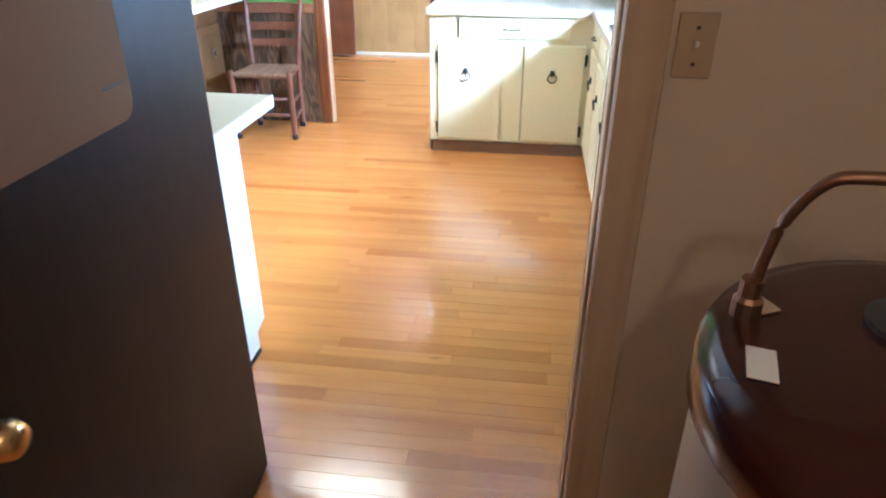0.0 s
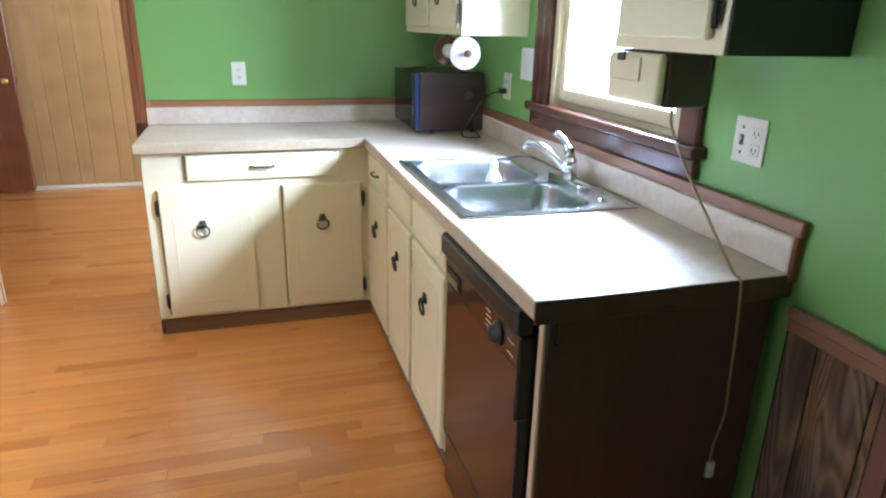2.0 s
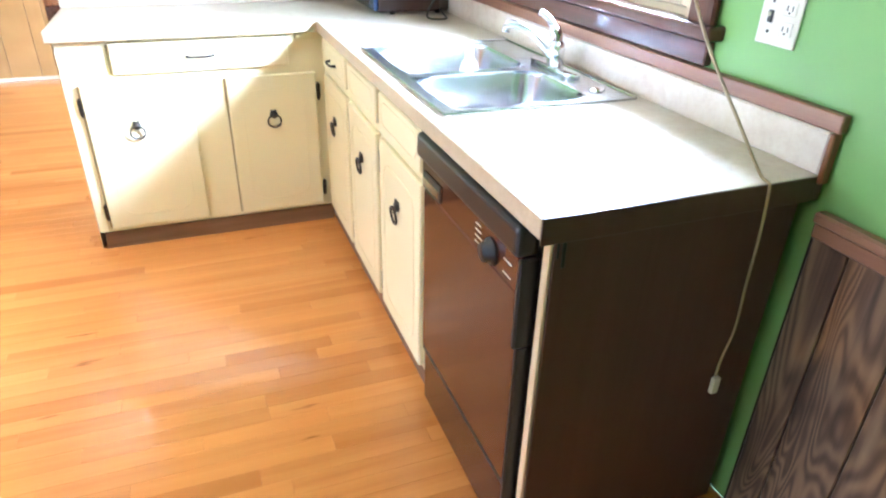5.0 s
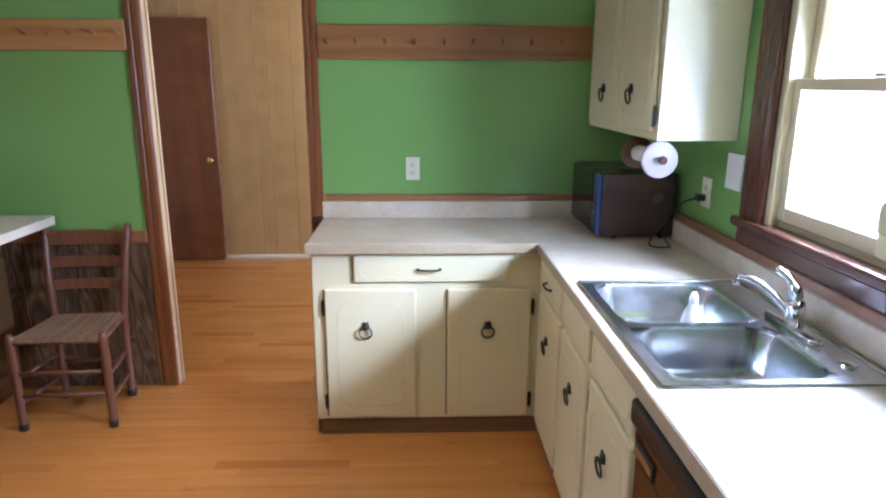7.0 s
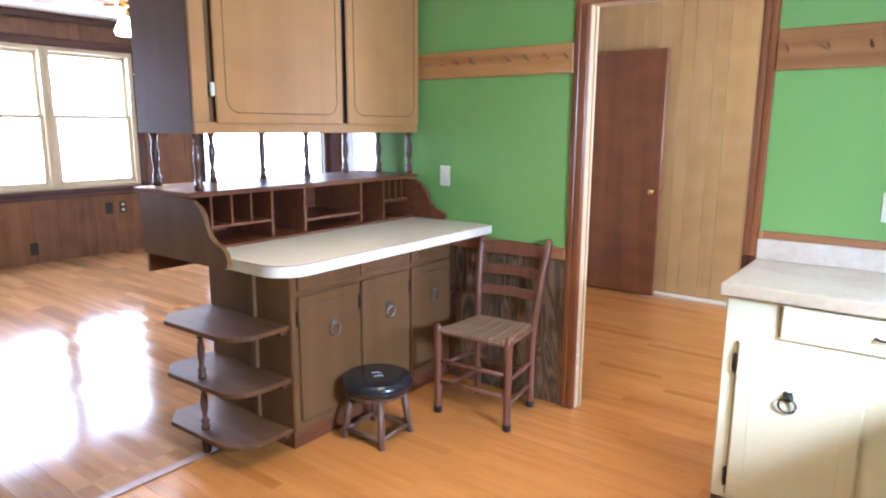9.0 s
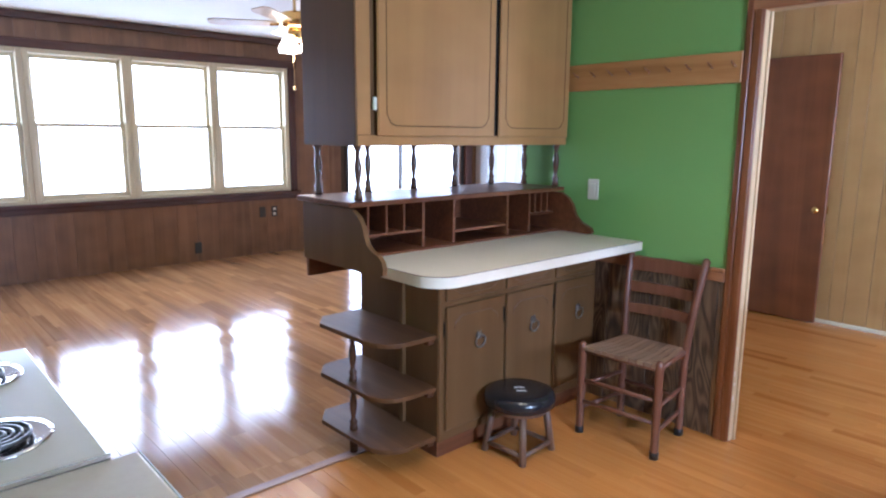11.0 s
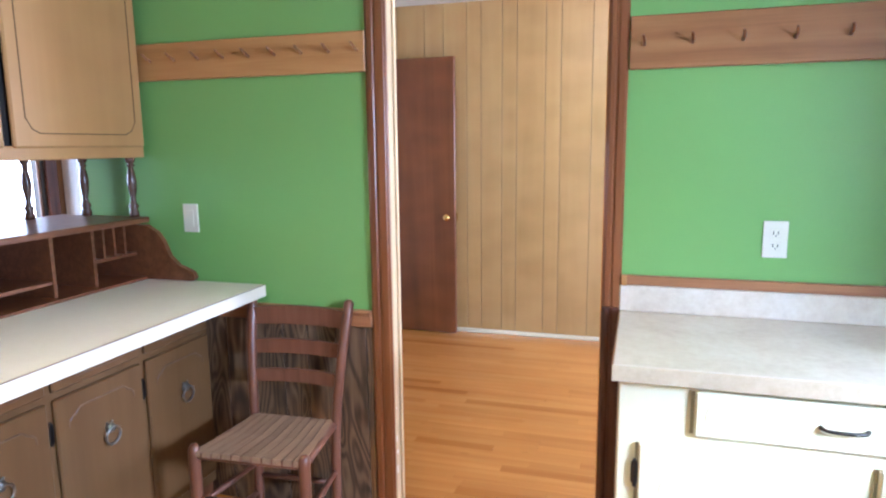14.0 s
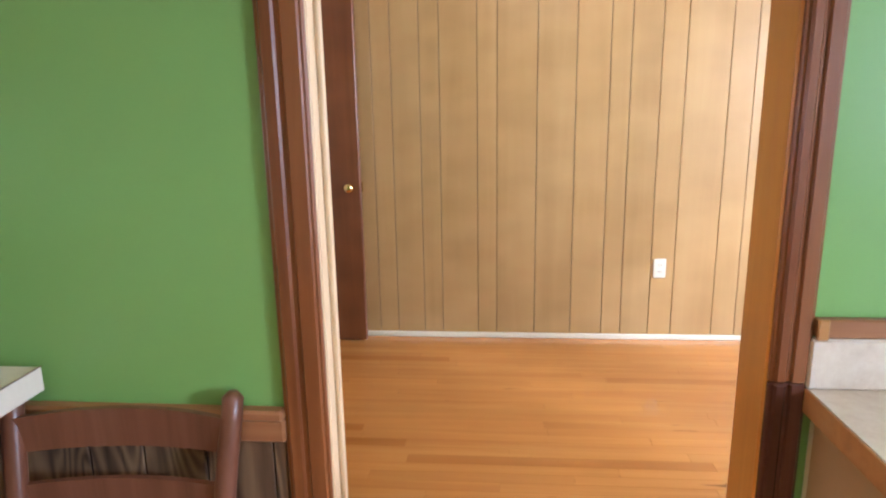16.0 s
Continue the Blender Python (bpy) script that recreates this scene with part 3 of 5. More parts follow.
def peg_rail(name, x0, x1, z0, z1, mat, pegs, label):
    r = thing(name, (x0 + x1) / 2, NW, z0, label, "peg rail")
    part("board", box(x0, x1, NW - 0.022, NW, z0, z1, 0.003), mat, r)
    for px in pegs:
        zc = z0 + 0.085
        part("peg", tube([(px, NW - 0.02, zc - 0.012), (px, NW - 0.045, zc - 0.004), (px - 0.003, NW - 0.062, zc + 0.008), (px - 0.005, NW - 0.066, zc + 0.011)], [0.0055, 0.005, 0.0045, 0.0035], 8), "trim_h" if mat == "rail" else "trim", r, "", True)
    return r


peg_rail("peg_rail", -2.05, -1.022, 1.722, 1.862, "rail", [-1.050 - 0.109 * i for i in range(9)], "honey-coloured wooden peg rail on the green wall")
peg_rail("peg_rail", -0.128, 1.185, 1.690, 1.850, "rail_dark", [-0.085 + 0.140 * i for i in range(9)], "darker wooden peg rail on the green wall")


def wainscot_y(x0, x1, ztop, parent):
    x = x0
    while x < x1 - 0.01:
        w = min(random.uniform(0.085, 0.16), x1 - x)
        part("plank", box(x, x + w - 0.004, NW - 0.010, NW - 0.001, 0.0, ztop, 0.002), "rustic", parent)
        x += w


wains = structure(thing("wainscot_north", -1.6, NW, 0, "rustic dark-grained plank wainscot below a brown chair rail", "", "", "structure"))
part("backing", box(-2.30, -1.022, NW - 0.004, NW - 0.0005, 0, 0.80), "black_gap", wains)
wainscot_y(-2.30, -1.022, 0.80, wains)
part("chair_rail", boxes([(-2.30, -1.022, NW - 0.030, NW - 0.001, 0.835, 0.856), (-2.30, -1.022, NW - 0.022, NW - 0.001, 0.79, 0.837)], 0.005), "trim_h", wains)
wains_e = structure(thing("wainscot_east", EW, 1.85, 0, "rustic dark-grained plank wainscot below a brown chair rail", "", "", "structure"))
part("backing", box(EW - 0.004, EW - 0.0005, 1.42, 2.27, 0, 0.80), "black_gap", wains_e)
yy = 1.44
while yy < 2.26:
    ww = min(random.uniform(0.09, 0.15), 2.265 - yy)
    part("plank", box(EW - 0.010, EW - 0.001, yy, yy + ww - 0.004, 0, 0.80, 0.002), "rustic", wains_e)
    yy += ww
part("chair_rail", boxes([(EW - 0.030, EW - 0.001, 1.42, 2.262, 0.825, 0.850), (EW - 0.022, EW - 0.001, 1.42, 2.262, 0.79, 0.827)], 0.005), "trim_y", wains_e)

# ---- kitchen cabinets ----


def ring_pull(parent, x, y, z, face, mat="iron", r=0.0275):
    """A drop ring on a small rosette; face is the outward direction, '-y' or '-x' or '+x'."""
    if face == "-y":
        f = lambda u, v, d: (x + u, y - d, z + v)
        rose = lathe([(0.002, -0.012), (0.016, -0.010), (0.014, -0.004), (0.017, 0)], 12, (x, y, z + 0.026), "y")
    else:
        s = -1 if face == "-x" else 1
        f = lambda u, v, d: (x + s * d, y + u, z + v)
        rose = lathe([(0.017, 0), (0.014, s * 0.004), (0.016, s * 0.010), (0.002, s * 0.012)], 12, (x, y, z + 0.026), "x")
    pull = part("ring_pull", rose, mat, parent, "", True)
    part("finial", tube([f(-0.012, 0.046, 0.004), f(0, 0.040, 0.006), f(0.012, 0.046, 0.004)], 0.004, 6), mat, pull)
    ring = [f(r * math.sin(a), -r * math.cos(a), 0.012 + 0.006 * (1 - math.cos(a)) * 0.5) for a in [2 * math.pi * k / 18 for k in range(18)]]
    part("ring", tube(ring, 0.0042, 6, True), mat, pull, "", True)


def bar_pull(parent, p, q, out):
    a, b, o = Vector(p), Vector(q), Vector(out)
    d = (b - a) * 0.12
    part("handle", tube(smooth_path([a, a + o * 0.8 + d, (a + b) / 2 + o, b + o * 0.8 - d, b], 4), [0.006 if i in (0, 1, 15, 16) else 0.0045 for i in range(17)], 8), "iron", parent, "black iron bar handle", True)


def routed(plane, u0, u1, v0, v1, at, out, cut=0.035, w=0.0045):
    """A thin octagonal bead line on a door face: plane 'x' or 'y', at = face position, out = -1 or 1 outward."""
    pts = [(u0 + cut, v0), (u1 - cut, v0), (u1 - cut * 0.4, v0 + cut * 0.3), (u1, v0 + cut), (u1, v1 - cut), (u1 - cut * 0.4, v1 - cut * 0.3), (u1 - cut, v1),
           (u0 + cut, v1), (u0 + cut * 0.4, v1 - cut * 0.3), (u0, v1 - cut), (u0, v0 + cut), (u0 + cut * 0.4, v0 + cut * 0.3)]
    if plane == "y":
        return tube([(u, at, v) for u, v in pts], w * 0.5, 6, True)
    return tube([(at, u, v) for u, v in pts], w * 0.5, 6, True)


def bracket_line(y0, y1, z, drop, at, w=0.0045):
    """A moulded line with scalloped ends, raised on a +x face."""
    end = [(0.0, -2.1), (0.002, -1.3), (0.012, -0.85), (0.026, -0.7), (0.034, -0.3), (0.046, 0.0)]
    pts = [(y0 + u, z + drop * v) for u, v in end] + [(y1 - u, z + drop * v) for u, v in end[::-1]]
    return tube([(at, y, h) for y, h in pts], w * 0.5, 6)


def hinge(parent, x, y, z, plane):
    if plane == "y":
        part("hinge", boxes([(x - 0.009, x + 0.009, y - 0.006, y, z - 0.030, z + 0.030), (x - 0.005, x + 0.005, y - 0.012, y, z - 0.038, z + 0.038)], 0.0025), "iron", parent, "small black iron hinge")
    else:
        part("hinge", boxes([(x - 0.006, x, y - 0.009, y + 0.009, z - 0.030, z + 0.030), (x - 0.012, x, y - 0.005, y + 0.005, z - 0.038, z + 0.038)], 0.0025), "iron", parent, "small black iron hinge")


CY, CX = 4.255, 0.895     # cabinet face planes
pen = thing("base_cabinet", 0.38, 4.5, 0, "cream painted base cabinet with a drawer and two ring-pull doors", "cabinet", "kitchen base cabinets")
part("body", box(-0.115, CX - 0.001, CY, NW - 0.003, 0.075, 0.872, 0.002), "cream", pen)
part("toe_board", box(-0.100, CX - 0.001, CY - 0.004, NW - 0.003, 0.0, 0.074), "toe", pen)
part("end_sheet", box(-0.1185, -0.1153, CY + 0.002, NW - 0.026, 0.0, 0.870, 0.001), "tan_board", pen, "unpainted tan board end of the cabinet")
dr = part("drawer", box(0.068, 0.742, CY - 0.018, CY + 0.001, 0.738, 0.856, 0.005), "cream", pen)
part("bead", routed("y", 0.095, 0.715, 0.758, 0.836, CY - 0.018, -1, 0.03), "cream", dr)
part("raw_edge", box(0.059, 0.0675, CY - 0.004, CY + 0.001, 0.742, 0.852), "dirty", dr, "unpainted edge with its shade put into the colour")
bar_pull(dr, (0.345, CY - 0.018, 0.797), (0.445, CY - 0.018, 0.797), (0, -0.022, 0))
for dx0, dx1, hx, rx in ((-0.062, 0.338, -0.070, 0.115), (0.478, 0.848, 0.857, 0.657)):
    d = part("door", box(dx0, dx1, CY - 0.019, CY + 0.001, 0.092, 0.705, 0.005), "cream", pen)
    part("bead", routed("y", dx0 + 0.055, dx1 - 0.055, 0.15, 0.645, CY - 0.019, -1, 0.05), "cream", d)
    part("raw_edge", box(dx0 - 0.008, dx0 - 0.0005, CY - 0.003, CY + 0.001, 0.095, 0.70), "dirty", d, "unpainted edge with its shade put into the colour")
    ring_pull(d, rx, CY - 0.019, 0.510, "-y")
    hinge(d, hx, CY - 0.004, 0.62, "y")
    hinge(d, hx, CY - 0.004, 0.17, "y")
part("filler", box(0.775, 0.868, CY - 0.016, CY + 0.001, 0.845, 0.872, 0.003), "cream", pen)

sink_cab = thing("base_cabinet", 1.18, 3.55, 0, "cream painted sink base cabinet with narrow ring-pull doors", "cabinet", "kitchen base cabinets")
part("body", box(CX, EW - 0.003, 2.915, NW - 0.003, 0.075, 0.70, 0.002), "cream", sink_cab)
part("face_frame", box(CX, CX + 0.03, 2.915, CY - 0.002, 0.70, 0.872, 0.002), "cream", sink_cab)
part("toe_board", box(CX + 0.008, EW - 0.003, 2.915, NW - 0.003, 0, 0.074), "toe", sink_cab)
for i, (y0, y1, dr_top) in enumerate(((3.80, 4.20, True), (3.385, 3.76, False), (2.945, 3.345, False))):
    f = part("drawer" if dr_top else "false_front", box(CX - 0.018, CX + 0.001, y0, y1, 0.735, 0.852, 0.005), "cream", sink_cab)
    part("bead", routed("x", y0 + 0.03, y1 - 0.03, 0.757, 0.832, CX - 0.018, -1, 0.03), "cream", f)
    if dr_top:
        bar_pull(f, (CX - 0.018, 3.95, 0.79), (CX - 0.018, 4.05, 0.79), (-0.022, 0, 0))
    d = part("door", box(CX - 0.019, CX + 0.001, y0, y1, 0.092, 0.705, 0.005), "cream", sink_cab)
    part("bead", routed("x", y0 + 0.05, y1 - 0.05, 0.15, 0.645, CX - 0.019, -1, 0.045), "cream", d)
    ring_pull(d, CX - 0.019, (y0 + y1) / 2, 0.525, "-x")
    hinge(d, CX - 0.004, y1 + 0.012, 0.62, "x")
    hinge(d, CX - 0.004, y1 + 0.012, 0.17, "x")

# countertop, one L-shaped slab with a sink cut-out
SX0, SX1, SY0, SY1 = 0.925, 1.435, 2.87, 3.63
CZ0, CZ1 = 0.874, 0.915
top = thing("countertop", 0.9, 3.8, CZ0, "worn beige mottled laminate countertop, L-shaped, with backsplash", "countertop")
bm = bmesh.new()
for r in ((-0.13, 0.868, 4.222, NW - 0.003), (0.868, EW - 0.003, SY1, NW - 0.003), (0.868, SX0, SY0, SY1), (SX1, EW - 0.003, SY0, SY1), (0.868, EW - 0.003, 2.285, SY0)):
    box(r[0], r[1], r[2], r[3], CZ0, CZ1, 0.0, bm)
bmesh.ops.remove_doubles(bm, verts=bm.verts[:], dist=1e-5)
part("slab", bm, "laminate", top)
part("front_edge", boxes([(-0.134, 0.868, 4.217, 4.2215, CZ0 - 0.002, CZ1 - 0.001), (0.863, 0.8675, 2.285, 4.2215, CZ0 - 0.002, CZ1 - 0.001)], 0.0015), "laminate_edge", top, "worn laminate edge strip")
part("end_edge", box(-0.1345, -0.1305, 4.2225, NW - 0.003, CZ0 - 0.002, CZ1 - 0.001, 0.0015), "rail", top, "bare brown end edge where laminate is missing")
part("backsplash", box(-0.135, EW - 0.003, NW - 0.022, NW - 0.003, CZ1 + 0.0005, 1.003, 0.004), "laminate", top)
part("backsplash", box(EW - 0.024, EW - 0.003, 2.285, NW - 0.023, CZ1 + 0.0005, 1.003, 0.004), "laminate", top)
part("wood_strip", box(-0.128, EW - 0.02, NW - 0.020, NW - 0.001, 1.004, 1.036, 0.003), "trim_h", top, "thin brown wood strip")
part("wood_strip", box(EW - 0.022, EW - 0.001, 2.268, NW - 0.022, 1.004, 1.040, 0.003), "trim_y", top, "thin brown wood strip")
part("strip_block", box(-0.130, -0.112, NW - 0.028, NW - 0.0205, 1.003, 1.038, 0.002), "rail", top, "small orange wood end block")
part("south_edge", box(0.8635, EW - 0.004, 2.2805, 2.2845, CZ0 - 0.012, CZ1 - 0.0005, 0.001), "end_panel", top, "dark brown end edge")
part("strip_end", box(EW - 0.026, EW - 0.003, 2.272, 2.2845, 0.90, 1.003, 0.003), "trim", top)

# dishwasher and its end panel
dw = thing("dishwasher", 1.15, 2.62, 0, "black built-in dishwasher with a glossy dark front", "dishwasher")
part("tub", box(CX + 0.01, EW - 0.06, 2.345, 2.908, 0.02, 0.865), "black_plastic", dw)
part("door_panel", box(CX - 0.022, CX + 0.009, 2.35, 2.902, 0.215, 0.715, 0.004), "dw_panel", dw, "glossy dark brown-black door panel")
part("control_panel", box(CX - 0.026, CX + 0.009, 2.347, 2.905, 0.718, 0.800, 0.005), "dw_panel", dw)
part("top_rail", box(CX - 0.042, CX + 0.009, 2.343, 2.909, 0.803, 0.868, 0.012, None, 3), "black_plastic", dw, "rounded black handle rail")
part("side_trim", box(CX - 0.034, CX + 0.009, 2.338, 2.352, 0.60, 0.802, 0.004), "black_plastic", dw)
part("side_trim", box(CX - 0.026, CX + 0.009, 2.338, 2.349, 0.10, 0.60, 0.003), "black_plastic", dw)
part("kick_panel", box(CX - 0.015, CX + 0.009, 2.35, 2.902, 0.012, 0.195, 0.004), "dw_panel", dw)
part("kick_trim", box(CX - 0.020, CX + 0.009, 2.348, 2.904, 0.197, 0.213, 0.002), "black_plastic", dw)
part("dial", lathe([(0.030, 0), (0.029, -0.006), (0.022, -0.008), (0.020, -0.022), (0.002, -0.023)], 20, (CX - 0.0262, 2.475, 0.752), "x"), "black_plastic", dw, "round black dial", True)
part("latch", box(CX - 0.031, CX - 0.0262, 2.765, 2.885, 0.728, 0.772, 0.002), "black_plastic", dw)
part("latch_bar", box(CX - 0.0335, CX - 0.0312, 2.772, 2.878, 0.736, 0.758, 0.001), "steel", dw, "grey latch plate")
for k in range(4):
    part("printed_mark", box(CX - 0.0269, CX - 0.0264, 2.52 + 0.004 * k, 2.56, 0.735 + 0.014 * k, 0.738 + 0.014 * k), "plate", dw)
for k in range(2):
    part("printed_mark", box(CX - 0.0269, CX - 0.0264, 2.385, 2.42, 0.735 + 0.03 * k, 0.7375 + 0.03 * k), "plate", dw)
part("foot", lathe([(0.012, 0), (0.012, 0.02)], 10, (CX + 0.02, 2.38, 0)), "plate", dw)
endp = thing("end_panel", 1.18, 2.31, 0, "dark brown laminate end panel with a bare wood front edge", "panel")
part("sheet", box(CX + 0.010, EW - 0.03, 2.300, 2.322, 0.0, 0.873, 0.0015), "end_panel", endp)
part("edge_strip", box(CX + 0.001, CX + 0.0095, 2.302, 2.324, 0.0, 0.868, 0.002), "bare", endp, "bare pale wood edge strip")
part("bracket", boxes([(CX + 0.025, CX + 0.033, 2.297, 2.2998, 0.80, 0.868), (CX + 0.014, CX + 0.019, 2.297, 2.2998, 0.82, 0.868)], 0.001), "black_plastic", endp)

# sink and tap
snk = thing("kitchen_sink", 1.18, 3.25, CZ1, "stainless steel double-bowl drop-in sink", "sink")
bm = bmesh.new()
rim0, rim1 = CZ1 + 0.0005, CZ1 + 0.006
BX0, BX1 = 0.938, 1.335
bowls = ((2.878, 3.212), (3.248, 3.618))
for r in ((0.905, BX0, 2.85, 3.65), (BX1, 1.452, 2.85, 3.65), (BX0, BX1, 2.85, bowls[0][0]), (BX0, BX1, bowls[0][1], bowls[1][0]), (BX0, BX1, bowls[1][1], 3.65)):
    box(r[0], r[1], r[2], r[3], rim0, rim1, 0.0, bm)
bmesh.ops.remove_doubles(bm, verts=bm.verts[:], dist=1e-5)
part("rim", bm, "steel", snk)
part("lip", tube([(0.905, 2.85, rim1), (0.905, 3.65, rim1), (1.452, 3.65, rim1), (1.452, 2.85, rim1)], 0.004, 6, True), "steel", snk)


def bowl(y0, y1):
    """An open bowl with rounded sides, swept from rim to bottom."""
    b = bmesh.new()
    rows = []
    for z, inset, rad in ((rim1, 0.0, 0.070), (rim1 - 0.010, 0.005, 0.072), (0.81, 0.012, 0.075), (0.775, 0.022, 0.078), (0.758, 0.042, 0.082), (0.752, 0.070, 0.085)):
        ring = []
        x0, x1, a0, a1 = BX0 + inset, BX1 - inset, y0 + inset, y1 - inset
        for cx, cy, st in ((x1 - rad, a1 - rad, 0), (x0 + rad, a1 - rad, 90), (x0 + rad, a0 + rad, 180), (x1 - rad, a0 + rad, 270)):
            for k in range(6):
                a = radians(st + 18 * k)
                ring.append(b.verts.new((cx + rad * math.cos(a), cy + rad * math.sin(a), z)))
        rows.append(ring)
    n = len(rows[0])
    for p, q in zip(rows, rows[1:]):
        for k in range(n):
            b.faces.new((p[k], p[(k + 1) % n], q[(k + 1) % n], q[k]))
    b.faces.new(rows[-1])
    # corner plates between the round rim and the square opening
    for cx, cy, st in ((BX1, y1, 0), (BX0, y1, 6), (BX0, y0, 12), (BX1, y0, 18)):
        c = b.verts.new((cx, cy, rim1))
        for k in range(5):
            b.faces.new((c, rows[0][st + k], rows[0][st + k + 1]))
    return b


for y0, y1 in bowls:
    bw = part("bowl", bowl(y0, y1), "steel", snk, "", True)
    part("drain", lathe([(0.045, 0.754), (0.045, 0.757), (0.03, 0.757), (0.028, 0.753)], 20, (1.15, (y0 + y1) / 2, 0)), "chrome", bw)
part("deck_hole_cap", lathe([(0.022, rim1), (0.021, rim1 + 0.005), (0.006, rim1 + 0.007)], 20, (1.395, 2.95, 0)), "chrome", snk)
TY = 3.19
tap = thing("kitchen_tap", 1.395, TY, rim1, "chrome single-lever kitchen tap behind the sink", "tap")
part("base_plate", slab([(1.395 + 0.026 * math.cos(a), TY + (0.10 if math.sin(a) > 0 else -0.10) + 0.026 * math.sin(a)) for a in [2 * math.pi * k / 24 + 0.01 for k in range(24)]], rim1, rim1 + 0.014, 0.003), "chrome", tap, "", True)
part("body", lathe([(0.026, rim1 + 0.012), (0.025, 0.965), (0.027, 0.985), (0.023, 1.0), (0.012, 1.012)], 20, (1.395, TY, 0)), "chrome", tap, "", True)
part("spout", tube(smooth_path([(1.39, TY, 0.95), (1.36, TY + 0.025, 0.995), (1.315, TY + 0.06, 1.035), (1.275, TY + 0.09, 1.045), (1.268, TY + 0.096, 1.022)], 5), 0.0125, 12), "chrome", tap, "", True)
part("lever", tube(smooth_path([(1.395, TY, 0.995), (1.392, TY + 0.006, 1.03), (1.375, TY + 0.022, 1.065), (1.352, TY + 0.045, 1.085)], 4), [0.018] * 6 + [0.011] * 7, 10), "chrome", tap, "", True)
soap = thing("soap_bottle", 1.185, 3.365, 0.752, "clear dish soap bottle with green liquid in the sink", "bottle")
BT = (1.185, 3.365, 0)
part("bottle", lathe([(0.029, 0.753), (0.031, 0.762), (0.031, 0.835)], 16, BT), "lime", soap, "yellow-green liquid in the lower half", True)
part("shoulder", lathe([(0.031, 0.8355), (0.031, 0.885), (0.024, 0.915), (0.013, 0.932), (0.012, 0.938)], 16, BT), "plate_white", soap, "clear pale upper half", True)
part("cap", lathe([(0.013, 0.9385), (0.013, 0.958), (0.007, 0.972)], 12, BT), "paper", soap, "white cap", True)

# upper cabinets


def upper(y0, y1, doors, label, rings, rise, beaded):
    u = thing("wall_cabinet", 1.33, (y0 + y1) / 2, 1.385, label, "cabinet", "cream wall cabinets")
    part("body", box(1.205, EW - 0.003, y0, y1, 1.385, 2.16, 0.002), "cream", u)
    part("bottom_lip", box(1.203, 1.2048, y0, y1, 1.385, 1.41), "cream", u)
    for (a, b), rz in zip(doors, rings):
        d = part("door", box(1.186, 1.2035, a, b, 1.412, 2.14, 0.005), "cream", u)
        if beaded:
            part("bead", routed("x", a + 0.05, b - 0.05, 1.47, 2.08, 1.186, -1, 0.045), "cream", d)
        ring_pull(d, 1.186, rz, rise, "-x")
        hinge(d, 1.2, b + 0.012 if rz < (a + b) / 2 else a - 0.012, 1.47, "x")
    return u


upper(3.84, NW - 0.003, [(3.875, 4.285), (4.315, 4.745)], "cream painted two-door wall cabinet over the microwave", [4.11, 4.50], 1.535, True)
upper(2.27, 2.655, [(2.305, 2.622)], "cream painted wall cabinet beside the sink window", [2.495], 1.56, False)
# black sheet that paints the shade on the cabinet's unlit south side
side = thing("cabinet_side_shade", 1.34, 2.262, 1.385, "black sheet painting the unlit side of the wall cabinet", "panel")
part("sheet", box(1.206, EW - 0.003, 2.262, 2.2695, 1.385, 2.16), "black_plastic", side)

# sink window
win = structure(thing("window_1", EW, 3.15, WZ0, "double-hung window with dark brown casing and cream sashes", "", "", "structure"))
part("casing", box(EW - 0.022, EW - 0.0005, 3.594, 3.735, 1.12, 2.16, 0.006), "casing", win)
part("casing", box(EW - 0.022, EW - 0.0005, 2.66, 2.7475, 1.12, 2.16, 0.006), "casing", win)
part("head_casing", box(EW - 0.024, EW - 0.0005, 2.645, 3.75, 2.07, 2.18, 0.006), "casing_h", win)
part("window_sill", box(EW - 0.048, EW + 0.0215, 2.635, 3.745, 1.102, 1.138, 0.010, None, 3), "casing_h", win, "dark brown rounded window stool")
part("apron", box(EW - 0.026, EW - 0.0005, 2.655, 3.73, 1.045, 1.101, 0.004), "casing_h", win)
part("window_frame", boxes([(EW - 0.004, 1.60, WY0 - 0.003, WY0 + 0.032, WZ0, WZ1), (EW - 0.004, 1.60, WY1 - 0.032, WY1 + 0.003, WZ0, WZ1), (EW - 0.004, 1.60, WY0 + 0.033, WY1 - 0.033, WZ1 - 0.03, WZ1 + 0.003), (EW + 0.022, 1.60, WY0 + 0.033, WY1 - 0.033, WZ0 - 0.003, WZ0 + 0.02)], 0.003), "sash", win)
a0, a1 = WY0 + 0.034, WY1 - 0.034
lo = part("lower_sash", boxes([(1.515, 1.545, a0, a0 + 0.04, 1.157, 1.60), (1.515, 1.545, a1 - 0.04, a1, 1.157, 1.60), (1.515, 1.545, a0 + 0.041, a1 - 0.041, 1.157, 1.205), (1.515, 1.545, a0 + 0.041, a1 - 0.041, 1.565, 1.60)], 0.003), "sash", win)
up = part("upper_sash", boxes([(1.555, 1.585, a0, a0 + 0.035, 1.565, 2.03), (1.555, 1.585, a1 - 0.035, a1, 1.565, 2.03), (1.555, 1.585, a0 + 0.036, a1 - 0.036, 1.565, 1.60), (1.555, 1.585, a0 + 0.036, a1 - 0.036, 1.995, 2.03)], 0.003), "sash", win)
part("latch", boxes([(1.508, 1.53, 3.13, 3.19, 1.6005, 1.612)], 0.003), "plate", lo)

